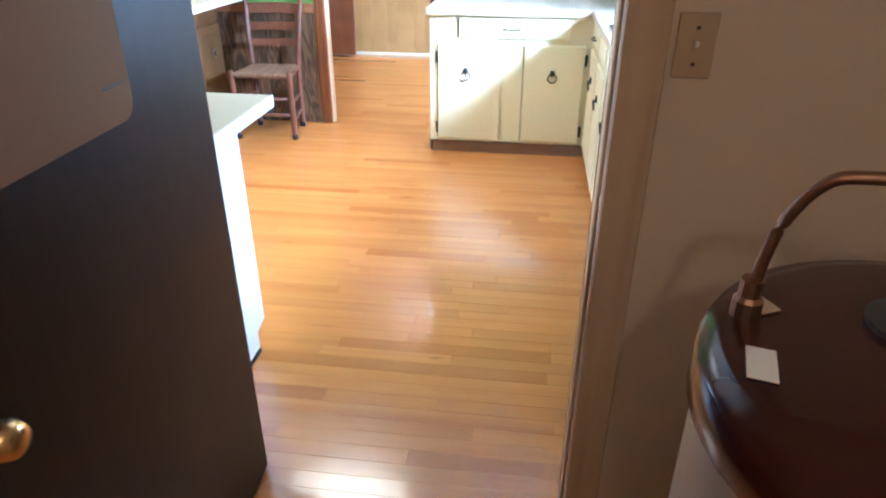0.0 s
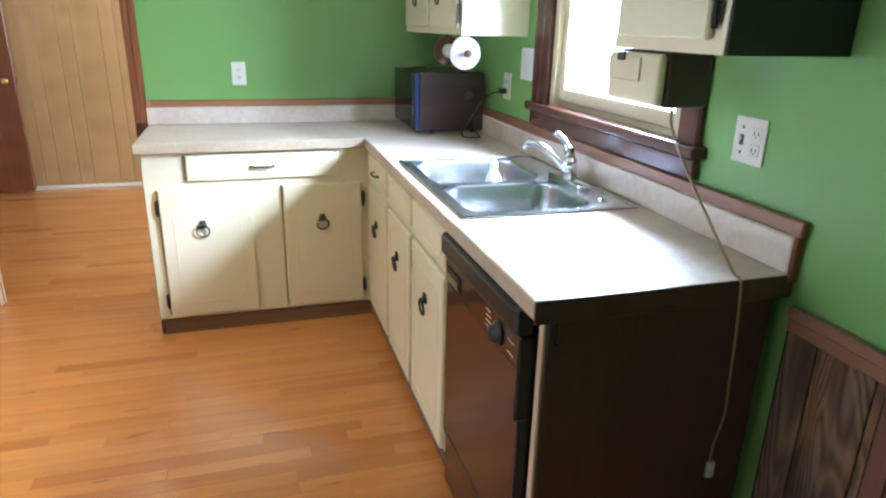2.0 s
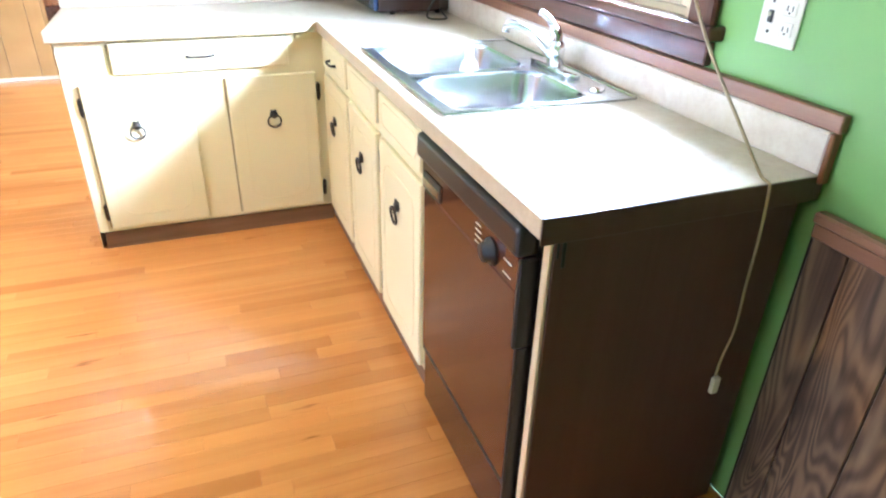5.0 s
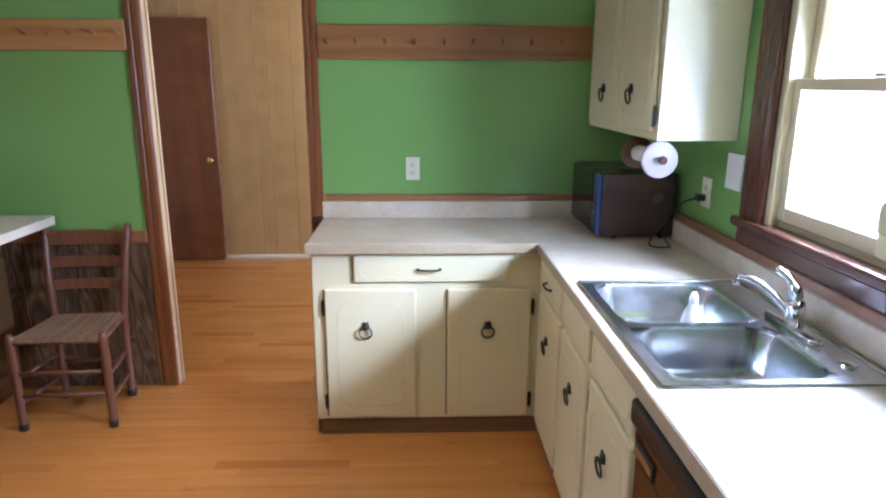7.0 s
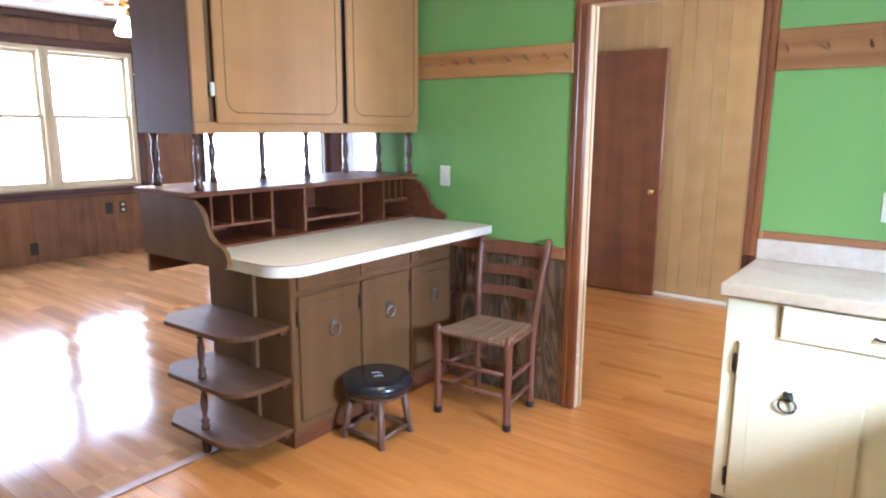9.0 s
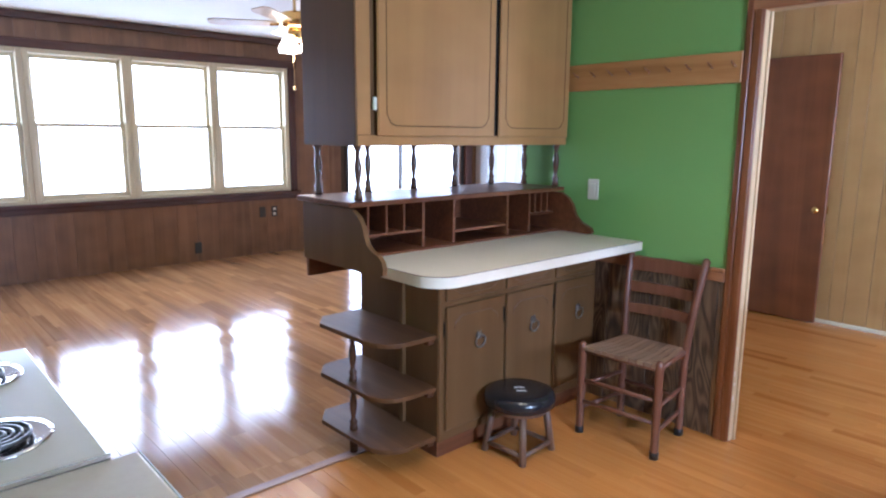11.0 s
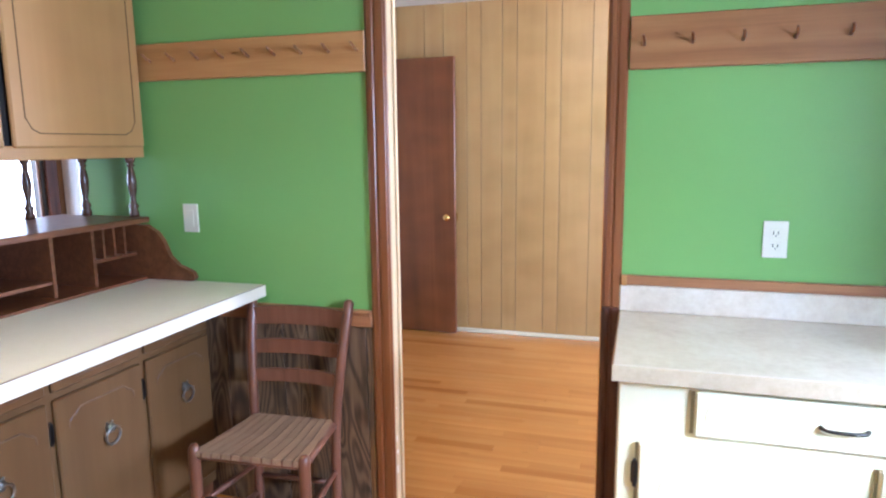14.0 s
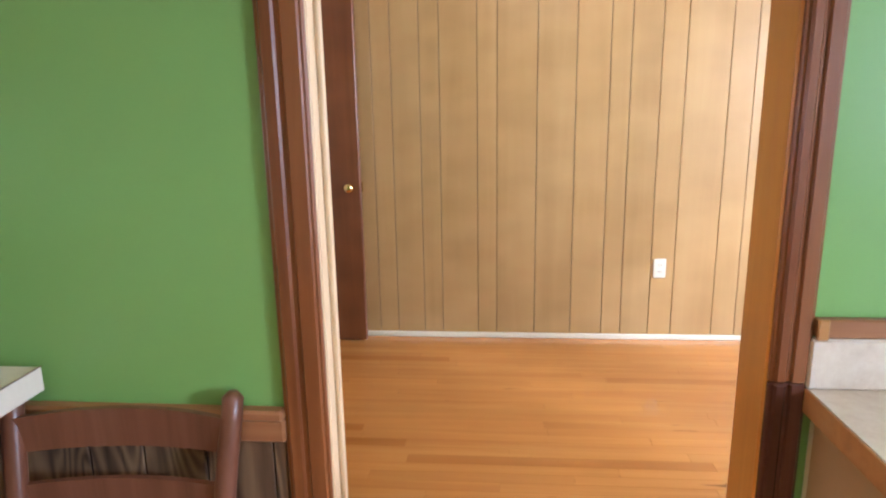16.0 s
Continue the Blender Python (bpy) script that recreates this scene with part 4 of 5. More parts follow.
# ---- hutch desk between kitchen and living room ----
HX = -1.745
hut = thing("hutch_base_cabinet", -2.0, 4.2, 0, "dark wood desk base with three drawers and three ring-pull doors", "cabinet")
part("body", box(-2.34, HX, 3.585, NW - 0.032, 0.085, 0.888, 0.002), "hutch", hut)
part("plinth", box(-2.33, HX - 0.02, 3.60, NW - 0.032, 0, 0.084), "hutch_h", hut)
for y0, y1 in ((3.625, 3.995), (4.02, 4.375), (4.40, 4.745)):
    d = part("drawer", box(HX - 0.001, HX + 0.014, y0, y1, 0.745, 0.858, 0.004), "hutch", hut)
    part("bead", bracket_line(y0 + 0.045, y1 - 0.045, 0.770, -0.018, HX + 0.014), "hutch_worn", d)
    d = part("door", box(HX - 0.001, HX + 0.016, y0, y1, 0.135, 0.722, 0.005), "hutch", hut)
    part("bead", bracket_line(y0 + 0.045, y1 - 0.045, 0.672, 0.026, HX + 0.016, 0.006), "hutch_worn", d)
    ring_pull(d, HX + 0.016, (y0 + y1) / 2 + 0.015, 0.530, "+x", "pewter", 0.030)
    hinge(d, HX + 0.006, y0 - 0.01, 0.62, "x")
part("post", box(HX - 0.001, HX + 0.006, 3.588, 3.612, 0.085, 0.885, 0.002), "hutch", hut)

desk = thing("desk_top", -1.77, 4.0, 0.89, "white laminate desk top with a rounded front corner", "desk top")
R = 0.13
outline = [(-2.09, NW - 0.031), (-2.09, 3.322), (-1.46 - R, 3.322)] + [(-1.46 - R + R * math.sin(radians(a)), 3.322 + R - R * math.cos(radians(a))) for a in range(5, 91, 5)] + [(-1.46, NW - 0.031)]
part("slab", slab(outline[::-1], 0.890, 0.936, 0.002), "white_top", desk)
edge = [(x, y, 0.9365) for x, y in outline[1:]]
part("edge_band", tube(edge, 0.0016, 4), "toe", desk, "thin brown seam along the edge")

end = thing("hutch_shelf_unit", -2.25, 4.0, 0.94, "dark wood desk hutch with pigeonholes, ogee ends and turned spindles", "hutch")


def ogee(y0, y1, mat, name):
    """Side bracket with an S-curve front."""
    prof = [(-2.39, 0.895), (-1.80, 0.895), (-1.765, 0.905), (-1.76, 0.93), (-1.772, 0.962), (-1.80, 0.984), (-1.845, 0.998), (-1.875, 1.02), (-1.892, 1.055), (-1.905, 1.095), (-1.935, 1.132), (-1.985, 1.158), (-2.39, 1.166)]
    bm = bmesh.new()
    f = bm.faces.new([bm.verts.new((x, y0, z)) for x, z in prof])
    r = bmesh.ops.extrude_face_region(bm, geom=[f])
    bmesh.ops.translate(bm, vec=(0, y1 - y0, 0), verts=[g for g in r["geom"] if isinstance(g, bmesh.types.BMVert)])
    bmesh.ops.recalc_face_normals(bm, faces=bm.faces[:])
    return part(name, bm, mat, end)


ogee(3.296, 3.319, "hutch", "side_bracket")
# the wall-side bracket stands on the desk top
prof2 = [(-2.40, 0.938), (-1.775, 0.938), (-1.762, 0.95), (-1.775, 0.975), (-1.84, 1.0), (-1.88, 1.035), (-1.905, 1.095), (-1.935, 1.132), (-1.985, 1.158), (-2.40, 1.166)]
bm = bmesh.new()
f = bm.faces.new([bm.verts.new((x, NW - 0.054, z)) for x, z in prof2])
r = bmesh.ops.extrude_face_region(bm, geom=[f])
bmesh.ops.translate(bm, vec=(0, 0.022, 0), verts=[g for g in r["geom"] if isinstance(g, bmesh.types.BMVert)])
bmesh.ops.recalc_face_normals(bm, faces=bm.faces[:])
part("side_bracket", bm, "hutch_h", end)
part("top_board", box(-2.43, -1.978, 3.285, NW - 0.031, 1.167, 1.190, 0.004), "hutch_h", end)
part("back_board", box(-2.41, -2.392, 3.32, NW - 0.055, 0.80, 1.166), "hutch_h", end)
part("floor_board", box(-2.39, -2.092, 3.32, NW - 0.055, 0.90, 0.946, 0.002), "hutch_h", end)
part("front_strip", box(-2.094, -1.99, 3.32, NW - 0.055, 0.9375, 0.9475, 0.002), "hutch_h", end)
for y in (3.74, 3.94, 4.335, 4.515):
    part("divider", box(-2.39, -2.03, y - 0.007, y + 0.007, 0.947, 1.1665), "hutch_h", end)
for y0, y1, z in ((3.32, 3.733, 1.02), (4.522, NW - 0.055, 1.035), (3.947, 4.328, 0.995)):
    part("shelf", box(-2.39, -2.035, y0, y1, z, z + 0.012), "hutch_h", end)
for y0, y1, z in ((3.32, 3.733, 1.032), (4.522, NW - 0.055, 1.047)):
    for k in (1, 2, 3):
        y = y0 + (y1 - y0) * k / 4
        part("slot_divider", box(-2.37, -2.04, y - 0.005, y + 0.005, z, 1.1665), "hutch_h", end)


SPROF = [(0.019, 0), (0.019, 0.022), (0.013, 0.028), (0.020, 0.045), (0.012, 0.058), (0.010, 0.075), (0.016, 0.11), (0.0185, 0.145), (0.014, 0.18), (0.009, 0.200), (0.016, 0.207), (0.010, 0.216), (0.017, 0.224), (0.019, 0.240)]


def spindle(x, y, z0, z1, parent):
    k = (z1 - z0) / 0.240
    part("spindle", lathe([(r, h * k) for r, h in SPROF], 16, (x, y, z0)), "spindle", parent, "", True)


for x, y in ((-2.385, 3.38), (-2.385, 3.67), (-2.385, 3.97), (-2.385, 4.27), (-2.385, 4.57), (-2.27, 4.735), (-2.03, 3.365), (-2.03, 4.735)):
    spindle(x, y, 1.1905, 1.427, end)

cup = thing("hanging_cupboard", -2.24, 4.1, 1.45, "brown wooden two-door cupboard hung above the hutch", "cupboard")
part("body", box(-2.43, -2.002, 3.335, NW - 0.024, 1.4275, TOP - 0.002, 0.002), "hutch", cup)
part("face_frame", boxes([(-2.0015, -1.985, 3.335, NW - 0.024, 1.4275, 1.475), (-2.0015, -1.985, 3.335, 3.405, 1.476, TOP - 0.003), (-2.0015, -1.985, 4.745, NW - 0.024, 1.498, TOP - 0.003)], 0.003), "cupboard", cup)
# black strip painting the shade between the two doors
part("gap", box(-2.0015, -1.995, 4.13, 4.22, 1.476, TOP - 0.003), "black_gap", cup)
for y0, y1, m in ((3.432, 4.155, 1), (4.188, 4.752, 1)):
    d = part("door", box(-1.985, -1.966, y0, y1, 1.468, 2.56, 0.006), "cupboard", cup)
    part("bead", routed("x", y0 + 0.045, y1 - 0.045, 1.515, 2.50, -1.966, 1, 0.05, 0.005), "hutch", d)
part("hinge", boxes([(-1.985, -1.972, 3.412, 3.431, 1.58, 1.635)], 0.003), "plate", cup, "small pale hinge")

# rounded end shelves
shelf = thing("corner_shelf", -2.0, 3.4, 0, "dark wood three-tier rounded end shelf with turned posts", "shelf")
for z in (0.115, 0.355, 0.600):
    o = [(-2.345, 3.583), (-1.752, 3.583), (-1.752, 3.42)] + [(-1.752 - 0.13 + 0.13 * math.cos(radians(a)), 3.42 - 0.13 * math.sin(radians(a))) for a in range(15, 91, 15)] + [(-2.25, 3.285), (-2.345, 3.36)]
    part("tier", slab(o[::-1], z - 0.022, z, 0.004), "shelf_dark", shelf)
for z0, z1 in ((0.116, 0.332), (0.356, 0.577)):
    spindle(-2.06, 3.34, z0, z1, shelf)
for z in (0.115, 0.355, 0.600):
    part("tier_bracket", box(-1.80, -1.765, 3.545, 3.583, z - 0.048, z - 0.0225, 0.003), "spindle", shelf)
part("foot", lathe([(0.018, 0), (0.02, 0.05), (0.016, 0.092)], 14, (-2.06, 3.34, 0)), "spindle", shelf)
part("rear_post", box(-2.0, -1.975, 3.566, 3.584, 0.0, 0.888), "hutch", shelf)

# ---- loose furniture ----


def ladder_chair():
    c = thing("ladder_back_chair", -1.30, 4.5, 0, "dark reddish wooden ladder-back chair with a woven splint seat", "chair")
    fl, fr, bl, br = (-1.495, 4.325), (-1.095, 4.355), (-1.47, 4.655), (-1.145, 4.675)
    for x, y in (fl, fr):
        part("front_leg", tube([(x, y, 0.0), (x, y, 0.03), (x, y, 0.2), (x, y, 0.30), (x, y, 0.435), (x, y, 0.462), (x, y, 0.475)], [0.016, 0.019, 0.019, 0.0205, 0.0205, 0.019, 0.010], 14), "chair", c, "", True)
        part("foot_cap", lathe([(0.021, 0.0), (0.022, 0.03), (0.019, 0.034)], 14, (x, y, 0)), "black_plastic", c, "black rubber foot cap", True)
    tops = {}
    for (x, y), s in ((bl, -1), (br, 1)):
        pts = smooth_path([(x, y, 0), (x, y, 0.22), (x + s * 0.006, y + 0.005, 0.45), (x + s * 0.022, y + 0.035, 0.68), (x + s * 0.038, y + 0.082, 0.885)], 5)
        part("back_post", tube(pts + [pts[-1] + Vector((0, 0.001, 0.012))], [0.017] + [0.019] * (len(pts) - 1) + [0.008], 14), "chair", c, "", True)
        part("foot_cap", lathe([(0.021, 0.0), (0.022, 0.03), (0.019, 0.034)], 14, (x, y, 0)), "black_plastic", c, "black rubber foot cap", True)
        tops[s] = pts
    at = lambda s, z: min(tops[s], key=lambda p: abs(p.z - z))
    for z, h in ((0.822, 0.066), (0.706, 0.054), (0.597, 0.050)):
        a, b = at(-1, z), at(1, z)
        bm = bmesh.new()
        n = 10
        rows = []
        for i in range(n + 1):
            t = i / n
            bow = 0.028 * 4 * t * (1 - t)
            p = a.lerp(b, t)
            rise = 0.008 * 4 * t * (1 - t) if h > 0.06 else 0.002
            rows.append([bm.verts.new((p.x, p.y + bow + dy, z + dz)) for dy, dz in ((-0.006, -h / 2), (0.006, -h / 2), (0.006, h / 2 + rise), (-0.006, h / 2 + rise))])
        for p, q in zip(rows, rows[1:]):
            for k in range(4):
                bm.faces.new((p[k], p[(k + 1) % 4], q[(k + 1) % 4], q[k]))
        bm.faces.new(rows[0])
        bm.faces.new(rows[-1])
        bmesh.ops.recalc_face_normals(bm, faces=bm.faces[:])
        part("back_slat", bm, "chair", c)
    V = lambda p, z: (p[0], p[1], z)
    for p, q, zs in ((fl, fr, (0.17, 0.28)), (fl, bl, (0.13, 0.25)), (fr, br, (0.13, 0.25)), (bl, br, (0.20,))):
        for z in zs:
            part("rung", tube([V(p, z), V([(p[0] + q[0]) / 2, (p[1] + q[1]) / 2], z), V(q, z)], [0.009, 0.012, 0.009], 10), "chair", c, "", True)
    for p, q in ((fl, fr), (fl, bl), (fr, br), (bl, br)):
        part("seat_rail", tube([V(p, 0.435), V(q, 0.435)], 0.013, 10), "chair", c, "", True)
    # splints run front to back, over and under the rails
    # black slab below, so the gaps between splints look shaded
    seat = part("seat", slab([(fl[0], fl[1]), (fr[0], fr[1]), (br[0], br[1]), (bl[0], bl[1])], 0.428, 0.440), "black_gap", c, "woven brown splint seat")
    n = 11
    for i in range(n):
        t0, t1 = (i + 0.08) / n, (i + 0.92) / n
        P = lambda a, b, t: (a[0] + (b[0] - a[0]) * t, a[1] + (b[1] - a[1]) * t)
        f0, f1, b0, b1 = P(fl, fr, t0), P(fl, fr, t1), P(bl, br, t0), P(bl, br, t1)
        bm = bmesh.new()
        rows = []
        for k, (s, z) in enumerate(((-0.02, 0.425), (-0.045, 0.438), (-0.035, 0.452), (0.2, 0.447), (0.5, 0.442), (0.8, 0.447), (1.0, 0.450))):
            rows.append([bm.verts.new((f0[0] + (b0[0] - f0[0]) * s, f0[1] + (b0[1] - f0[1]) * s, z)), bm.verts.new((f1[0] + (b1[0] - f1[0]) * s, f1[1] + (b1[1] - f1[1]) * s, z))])
        for p, q in zip(rows, rows[1:]):
            bm.faces.new((p[0], p[1], q[1], q[0]))
        g = bmesh.ops.extrude_face_region(bm, geom=bm.faces[:])
        bmesh.ops.translate(bm, vec=(0, 0, 0.004), verts=[v for v in g["geom"] if isinstance(v, bmesh.types.BMVert)])
        bmesh.ops.recalc_face_normals(bm, faces=bm.faces[:])
        part("splint", bm, "seat", seat)


ladder_chair()


def foot_stool():
    s = thing("round_stool", -1.57, 3.945, 0, "low wooden stool with a round black vinyl seat", "stool")
    cx, cy = -1.57, 3.945
    part("cushion", lathe([(0.150, 0.235), (0.166, 0.245), (0.168, 0.275), (0.160, 0.297), (0.13, 0.308), (0.06, 0.304), (0.01, 0.301)], 32, (cx, cy, 0)), "vinyl", s, "padded black vinyl seat", True)
    part("seat_board", lathe([(0.14, 0.218), (0.145, 0.234)], 28, (cx, cy, 0)), "stool_wood", s)
    ang = 45 + 4
    feet = []
    for k in range(4):
        a = radians(ang + 90 * k)
        feet.append((cx + 0.160 * math.cos(a), cy + 0.160 * math.sin(a), 0.125 * math.cos(a) + cx, 0.125 * math.sin(a) + cy))
    for x, y, tx, ty in feet:
        part("leg", tube([(x, y, 0), (x, y, 0.002), ((x + tx) / 2, (y + ty) / 2, 0.11), (tx, ty, 0.22)], [0.014, 0.0165, 0.0175, 0.0175], 10), "stool_wood", s, "", True)
    for (x, y, tx, ty), (x2, y2, tx2, ty2) in zip(feet, feet[1:] + feet[:1]):
        f = 0.042 / 0.22
        part("stretcher", tube([(x + (tx - x) * f, y + (ty - y) * f, 0.042), (x2 + (tx2 - x2) * f, y2 + (ty2 - y2) * f, 0.042)], 0.011, 8), "stool_wood", s, "", True)
    for dx, dy, a, h in ((-0.022, 0.010, 62, 0.016), (-0.004, 0.022, 20, 0.010), (0.016, -0.012, 55, 0.018), (0.030, 0.002, 10, 0.008)):
        part("tear", turn_about(box(cx + dx - h, cx + dx + h, cy + dy - 0.0022, cy + dy + 0.0022, 0.3045, 0.3062), (cx + dx, cy + dy, 0), a), "paper", s, "white torn patch in the vinyl")


foot_stool()

# microwave
mw = thing("microwave", 1.33, 4.57, CZ1, "small dark microwave with woodgrain sides on the counter", "microwave")
MX, MY0, MY1, MZ0, MZ1 = 1.128, 4.290, 4.755, 0.928, 1.208
part("case", box(MX + 0.02, 1.474, MY0, MY1, MZ0, MZ1, 0.005), "mw_wood", mw, "dark woodgrain metal case")
part("door", box(MX, MX + 0.019, MY0 + 0.085, MY1, MZ0 + 0.006, MZ1 - 0.004, 0.004), "dark_glass", mw, "dark glass door")
part("control_panel", box(MX, MX + 0.019, MY0 + 0.001, MY0 + 0.083, MZ0 + 0.006, MZ1 - 0.004, 0.004), "blue_strip", mw, "bluish control panel")
for k in range(5):
    part("button", box(MX - 0.003, MX, MY0 + 0.02, MY0 + 0.065, 0.955 + 0.026 * k, 0.970 + 0.026 * k, 0.001), "slot", mw)
for x in (1.22, 1.43):
    for y in (MY0 + 0.03, MY1 - 0.03):
        part("foot", lathe([(0.012, CZ1 + 0.0005), (0.012, MZ0)], 10, (x, y, 0)), "black_plastic", mw)

# paper towel holder under the cabinet
tow = thing("paper_towel_holder", 1.27, 4.0, 1.30, "wooden paper towel holder with a nearly empty roll under the cabinet", "towel holder")
TZ = 1.315
part("end_disc", lathe([(0.063, 3.862), (0.067, 3.866), (0.067, 3.874), (0.063, 3.878)], 28, (1.230, 0, TZ), "y"), "lilac", tow, "round pale end disc", True)
part("end_disc", lathe([(0.060, 4.118), (0.064, 4.122), (0.064, 4.130), (0.060, 4.134)], 28, (1.232, 0, TZ), "y"), "spindle", tow, "round dark end disc", True)
part("knob", lathe([(0.004, 3.826), (0.014, 3.832), (0.016, 3.842), (0.010, 3.852), (0.008, 3.862)], 16, (1.232, 0, TZ), "y"), "spindle", tow, "turned wooden knob", True)
part("roll", lathe([(0.020, 3.885), (0.030, 3.886), (0.030, 4.11), (0.020, 4.112)], 24, (1.232, 0, TZ), "y"), "paper", tow, "thin white paper roll", True)
part("hanger", boxes([(1.222, 1.242, 3.866, 3.874, TZ + 0.05, 1.3845), (1.222, 1.242, 4.122, 4.130, TZ + 0.05, 1.3845)]), "spindle", tow)

# can opener under the small wall cabinet
opn = thing("can_opener", 1.26, 2.58, 1.27, "cream and brown under-cabinet electric can opener", "can opener")
part("housing", box(1.232, 1.345, 2.468, 2.682, 1.262, 1.3835, 0.010, None, 3), "brown_plastic", opn, "dark brown housing", True)
part("front_cover", box(1.207, 1.2315, 2.472, 2.680, 1.266, 1.378, 0.010, None, 3), "cream_plastic", opn, "cream front cover", True)
part("lid", box(1.203, 1.2065, 2.540, 2.672, 1.315, 1.368, 0.004, None, 2), "cream_plastic", opn)
part("catch", box(1.197, 1.203, 2.60, 2.63, 1.358, 1.378, 0.002), "brown_plastic", opn)
cord = thing("power_cord", 1.2, 2.3, 0.5, "thin tan power cord hanging over the counter end", "cord")
part("wire", tube(smooth_path([(1.275, 2.50, 1.262), (1.272, 2.49, 1.22), (1.29, 2.44, 1.13), (1.315, 2.36, 1.02), (1.345, 2.305, 0.930), (1.348, 2.285, 0.9195), (1.349, 2.276, 0.905), (1.36, 2.277, 0.80), (1.385, 2.296, 0.67), (1.39, 2.296, 0.56), (1.375, 2.296, 0.48), (1.372, 2.296, 0.43)], 5), 0.0032, 6), "cord", cord, "", True)
part("plug", boxes([(1.362, 1.382, 2.286, 2.298, 0.385, 0.43)], 0.002), "plate", cord, "small cream plug")


def outlet(x, y, z, face, label, w=0.070, h=0.115, mat="plate_white", kind="duplex"):
    """A wall plate: face is its outward direction."""
    o = thing("light_switch" if kind in ("switch", "rocker") else "wall_outlet", x, y, z, label, "switch" if kind in ("switch", "rocker") else "outlet")

    def bx(u0, u1, v0, v1, d0, d1, bev=0.0):
        if face == "-y":
            return box(x + u0, x + u1, y - d1, y - d0, z + v0, z + v1, bev)
        if face == "-x":
            return box(x - d1, x - d0, y + u0, y + u1, z + v0, z + v1, bev)
        return box(x + d0, x + d1, y + u0, y + u1, z + v0, z + v1, bev)

    part("cover", bx(-w / 2, w / 2, -h / 2, h / 2, 0.0005, 0.006, 0.002), mat, o)
    cols = [0.0] if w < 0.09 else [-w * 0.22]
    if kind in ("duplex", "mixed"):
        for c in cols:
            for v in (-0.02, 0.02):
                s = part("socket", bx(c - 0.016, c + 0.016, v - 0.014, v + 0.014, 0.006, 0.008, 0.002), mat, o)
                part("slot", bx(c - 0.008, c - 0.005, v - 0.004, v + 0.006, 0.008, 0.0085), "slot", s)
                part("slot", bx(c + 0.005, c + 0.008, v - 0.004, v + 0.006, 0.008, 0.0085), "slot", s)
                part("slot", bx(c - 0.002, c + 0.002, v - 0.010, v - 0.006, 0.008, 0.0085), "slot", s)
    if kind == "rocker":
        part("rocker", bx(-0.0165, 0.0165, -0.033, 0.033, 0.006, 0.0095, 0.002), mat, o)
    if kind in ("switch", "mixed"):
        c = 0.0 if kind == "switch" else w * 0.22
        part("toggle", bx(c - 0.005, c + 0.005, -0.012, 0.012, 0.006, 0.010), "plate_tan" if kind == "switch" else "slot", o)
        part("lever", bx(c - 0.0035, c + 0.0035, 0.0, 0.009, 0.010, 0.018, 0.001), "plate", o)
        for v in (-0.03, 0.03):
            part("screw", bx(c - 0.003, c + 0.003, v - 0.003, v + 0.003, 0.006, 0.0075), "slot", o)
    return o


outlet(0.322, NW, 1.166, "-y", "ivory duplex outlet on the green wall", 0.070, 0.114, "plate")
outlet(-1.802, NW, 1.185, "-y", "ivory rocker switch plate on the green wall", 0.070, 0.114, "plate", "rocker")
outlet(EW, 4.045, 1.165, "-x", "ivory outlet with a black plug beside the microwave", 0.080, 0.118, "plate")
outlet(EW, 3.835, 1.275, "-x", "plain white wall plate beside the window", 0.12, 0.13, "plate_white", "blank")
outlet(EW, 2.490, 1.180, "-x", "ivory switch and outlet plate on the green wall", 0.104, 0.112, "plate", "mixed")
outlet(0.28, 7.425, 0.43, "-y", "ivory outlet on the panelled hall wall", 0.068, 0.112, "plate")
outlet(0.790, 1.28, 1.230, "-y", "grubby ivory light switch on the cream wall", 0.066, 0.108, "plate_tan", "switch")
part("power_plug", box(1.455, EW - 0.009, 4.030, 4.060, 1.132, 1.158, 0.004), "black_plastic", mw, "black plug")
part("wire", tube(smooth_path([(1.457, 4.045, 1.142), (1.40, 4.05, 1.12), (1.35, 4.06, 1.05), (1.315, 4.12, 0.955), (1.33, 4.14, 0.922), (1.40, 4.13, 0.9205), (1.42, 4.20, 0.922), (1.43, 4.29, 0.935)], 5), 0.0035, 6), "black_plastic", mw, "black power cord", True)

# ---- stove run on the south wall ----
scab = thing("base_cabinet", -0.62, 1.72, 0, "white painted base cabinet end beside the stove", "cabinet", "kitchen base cabinets")
bm = slab([(1.424, 0.0), (1.93, 0.0), (1.93, 0.085), (1.995, 0.105), (1.995, 0.872), (1.424, 0.872)], 0, 0.45)
for v in bm.verts:
    v.co = (-0.845 + v.co.z, v.co.x, v.co.y)
bmesh.ops.recalc_face_normals(bm, faces=bm.faces[:])
part("body", bm, "white_cab", scab)
part("base_strip", box(-0.396, -0.392, 1.60, 1.93, 0.0, 0.02), "black_plastic", scab)
part("door", box(-0.81, -0.43, 1.9955, 2.014, 0.12, 0.70, 0.005), "cream", scab)
part("drawer", box(-0.81, -0.43, 1.9955, 2.014, 0.735, 0.852, 0.005), "cream", scab)
stop = thing("countertop", -0.57, 1.75, 0.874, "beige laminate countertop beside the stove", "countertop")
part("slab", box(-0.850, -0.292, 1.424, 2.066, 0.874, 0.912, 0.006, None, 2), "tan_laminate", stop)
# whiter than the top: the daylight on this edge is painted in
part("edge_band", boxes([(-0.2925, -0.2890, 1.426, 2.066, 0.874, 0.911), (-0.848, -0.2926, 2.0655, 2.069, 0.874, 0.911)], 0.001), "white_cab", stop, "edge band, the daylight on it put into a pale colour")
stv = thing("stove", -1.24, 1.72, 0, "almond electric coil stove with chrome trim", "stove")
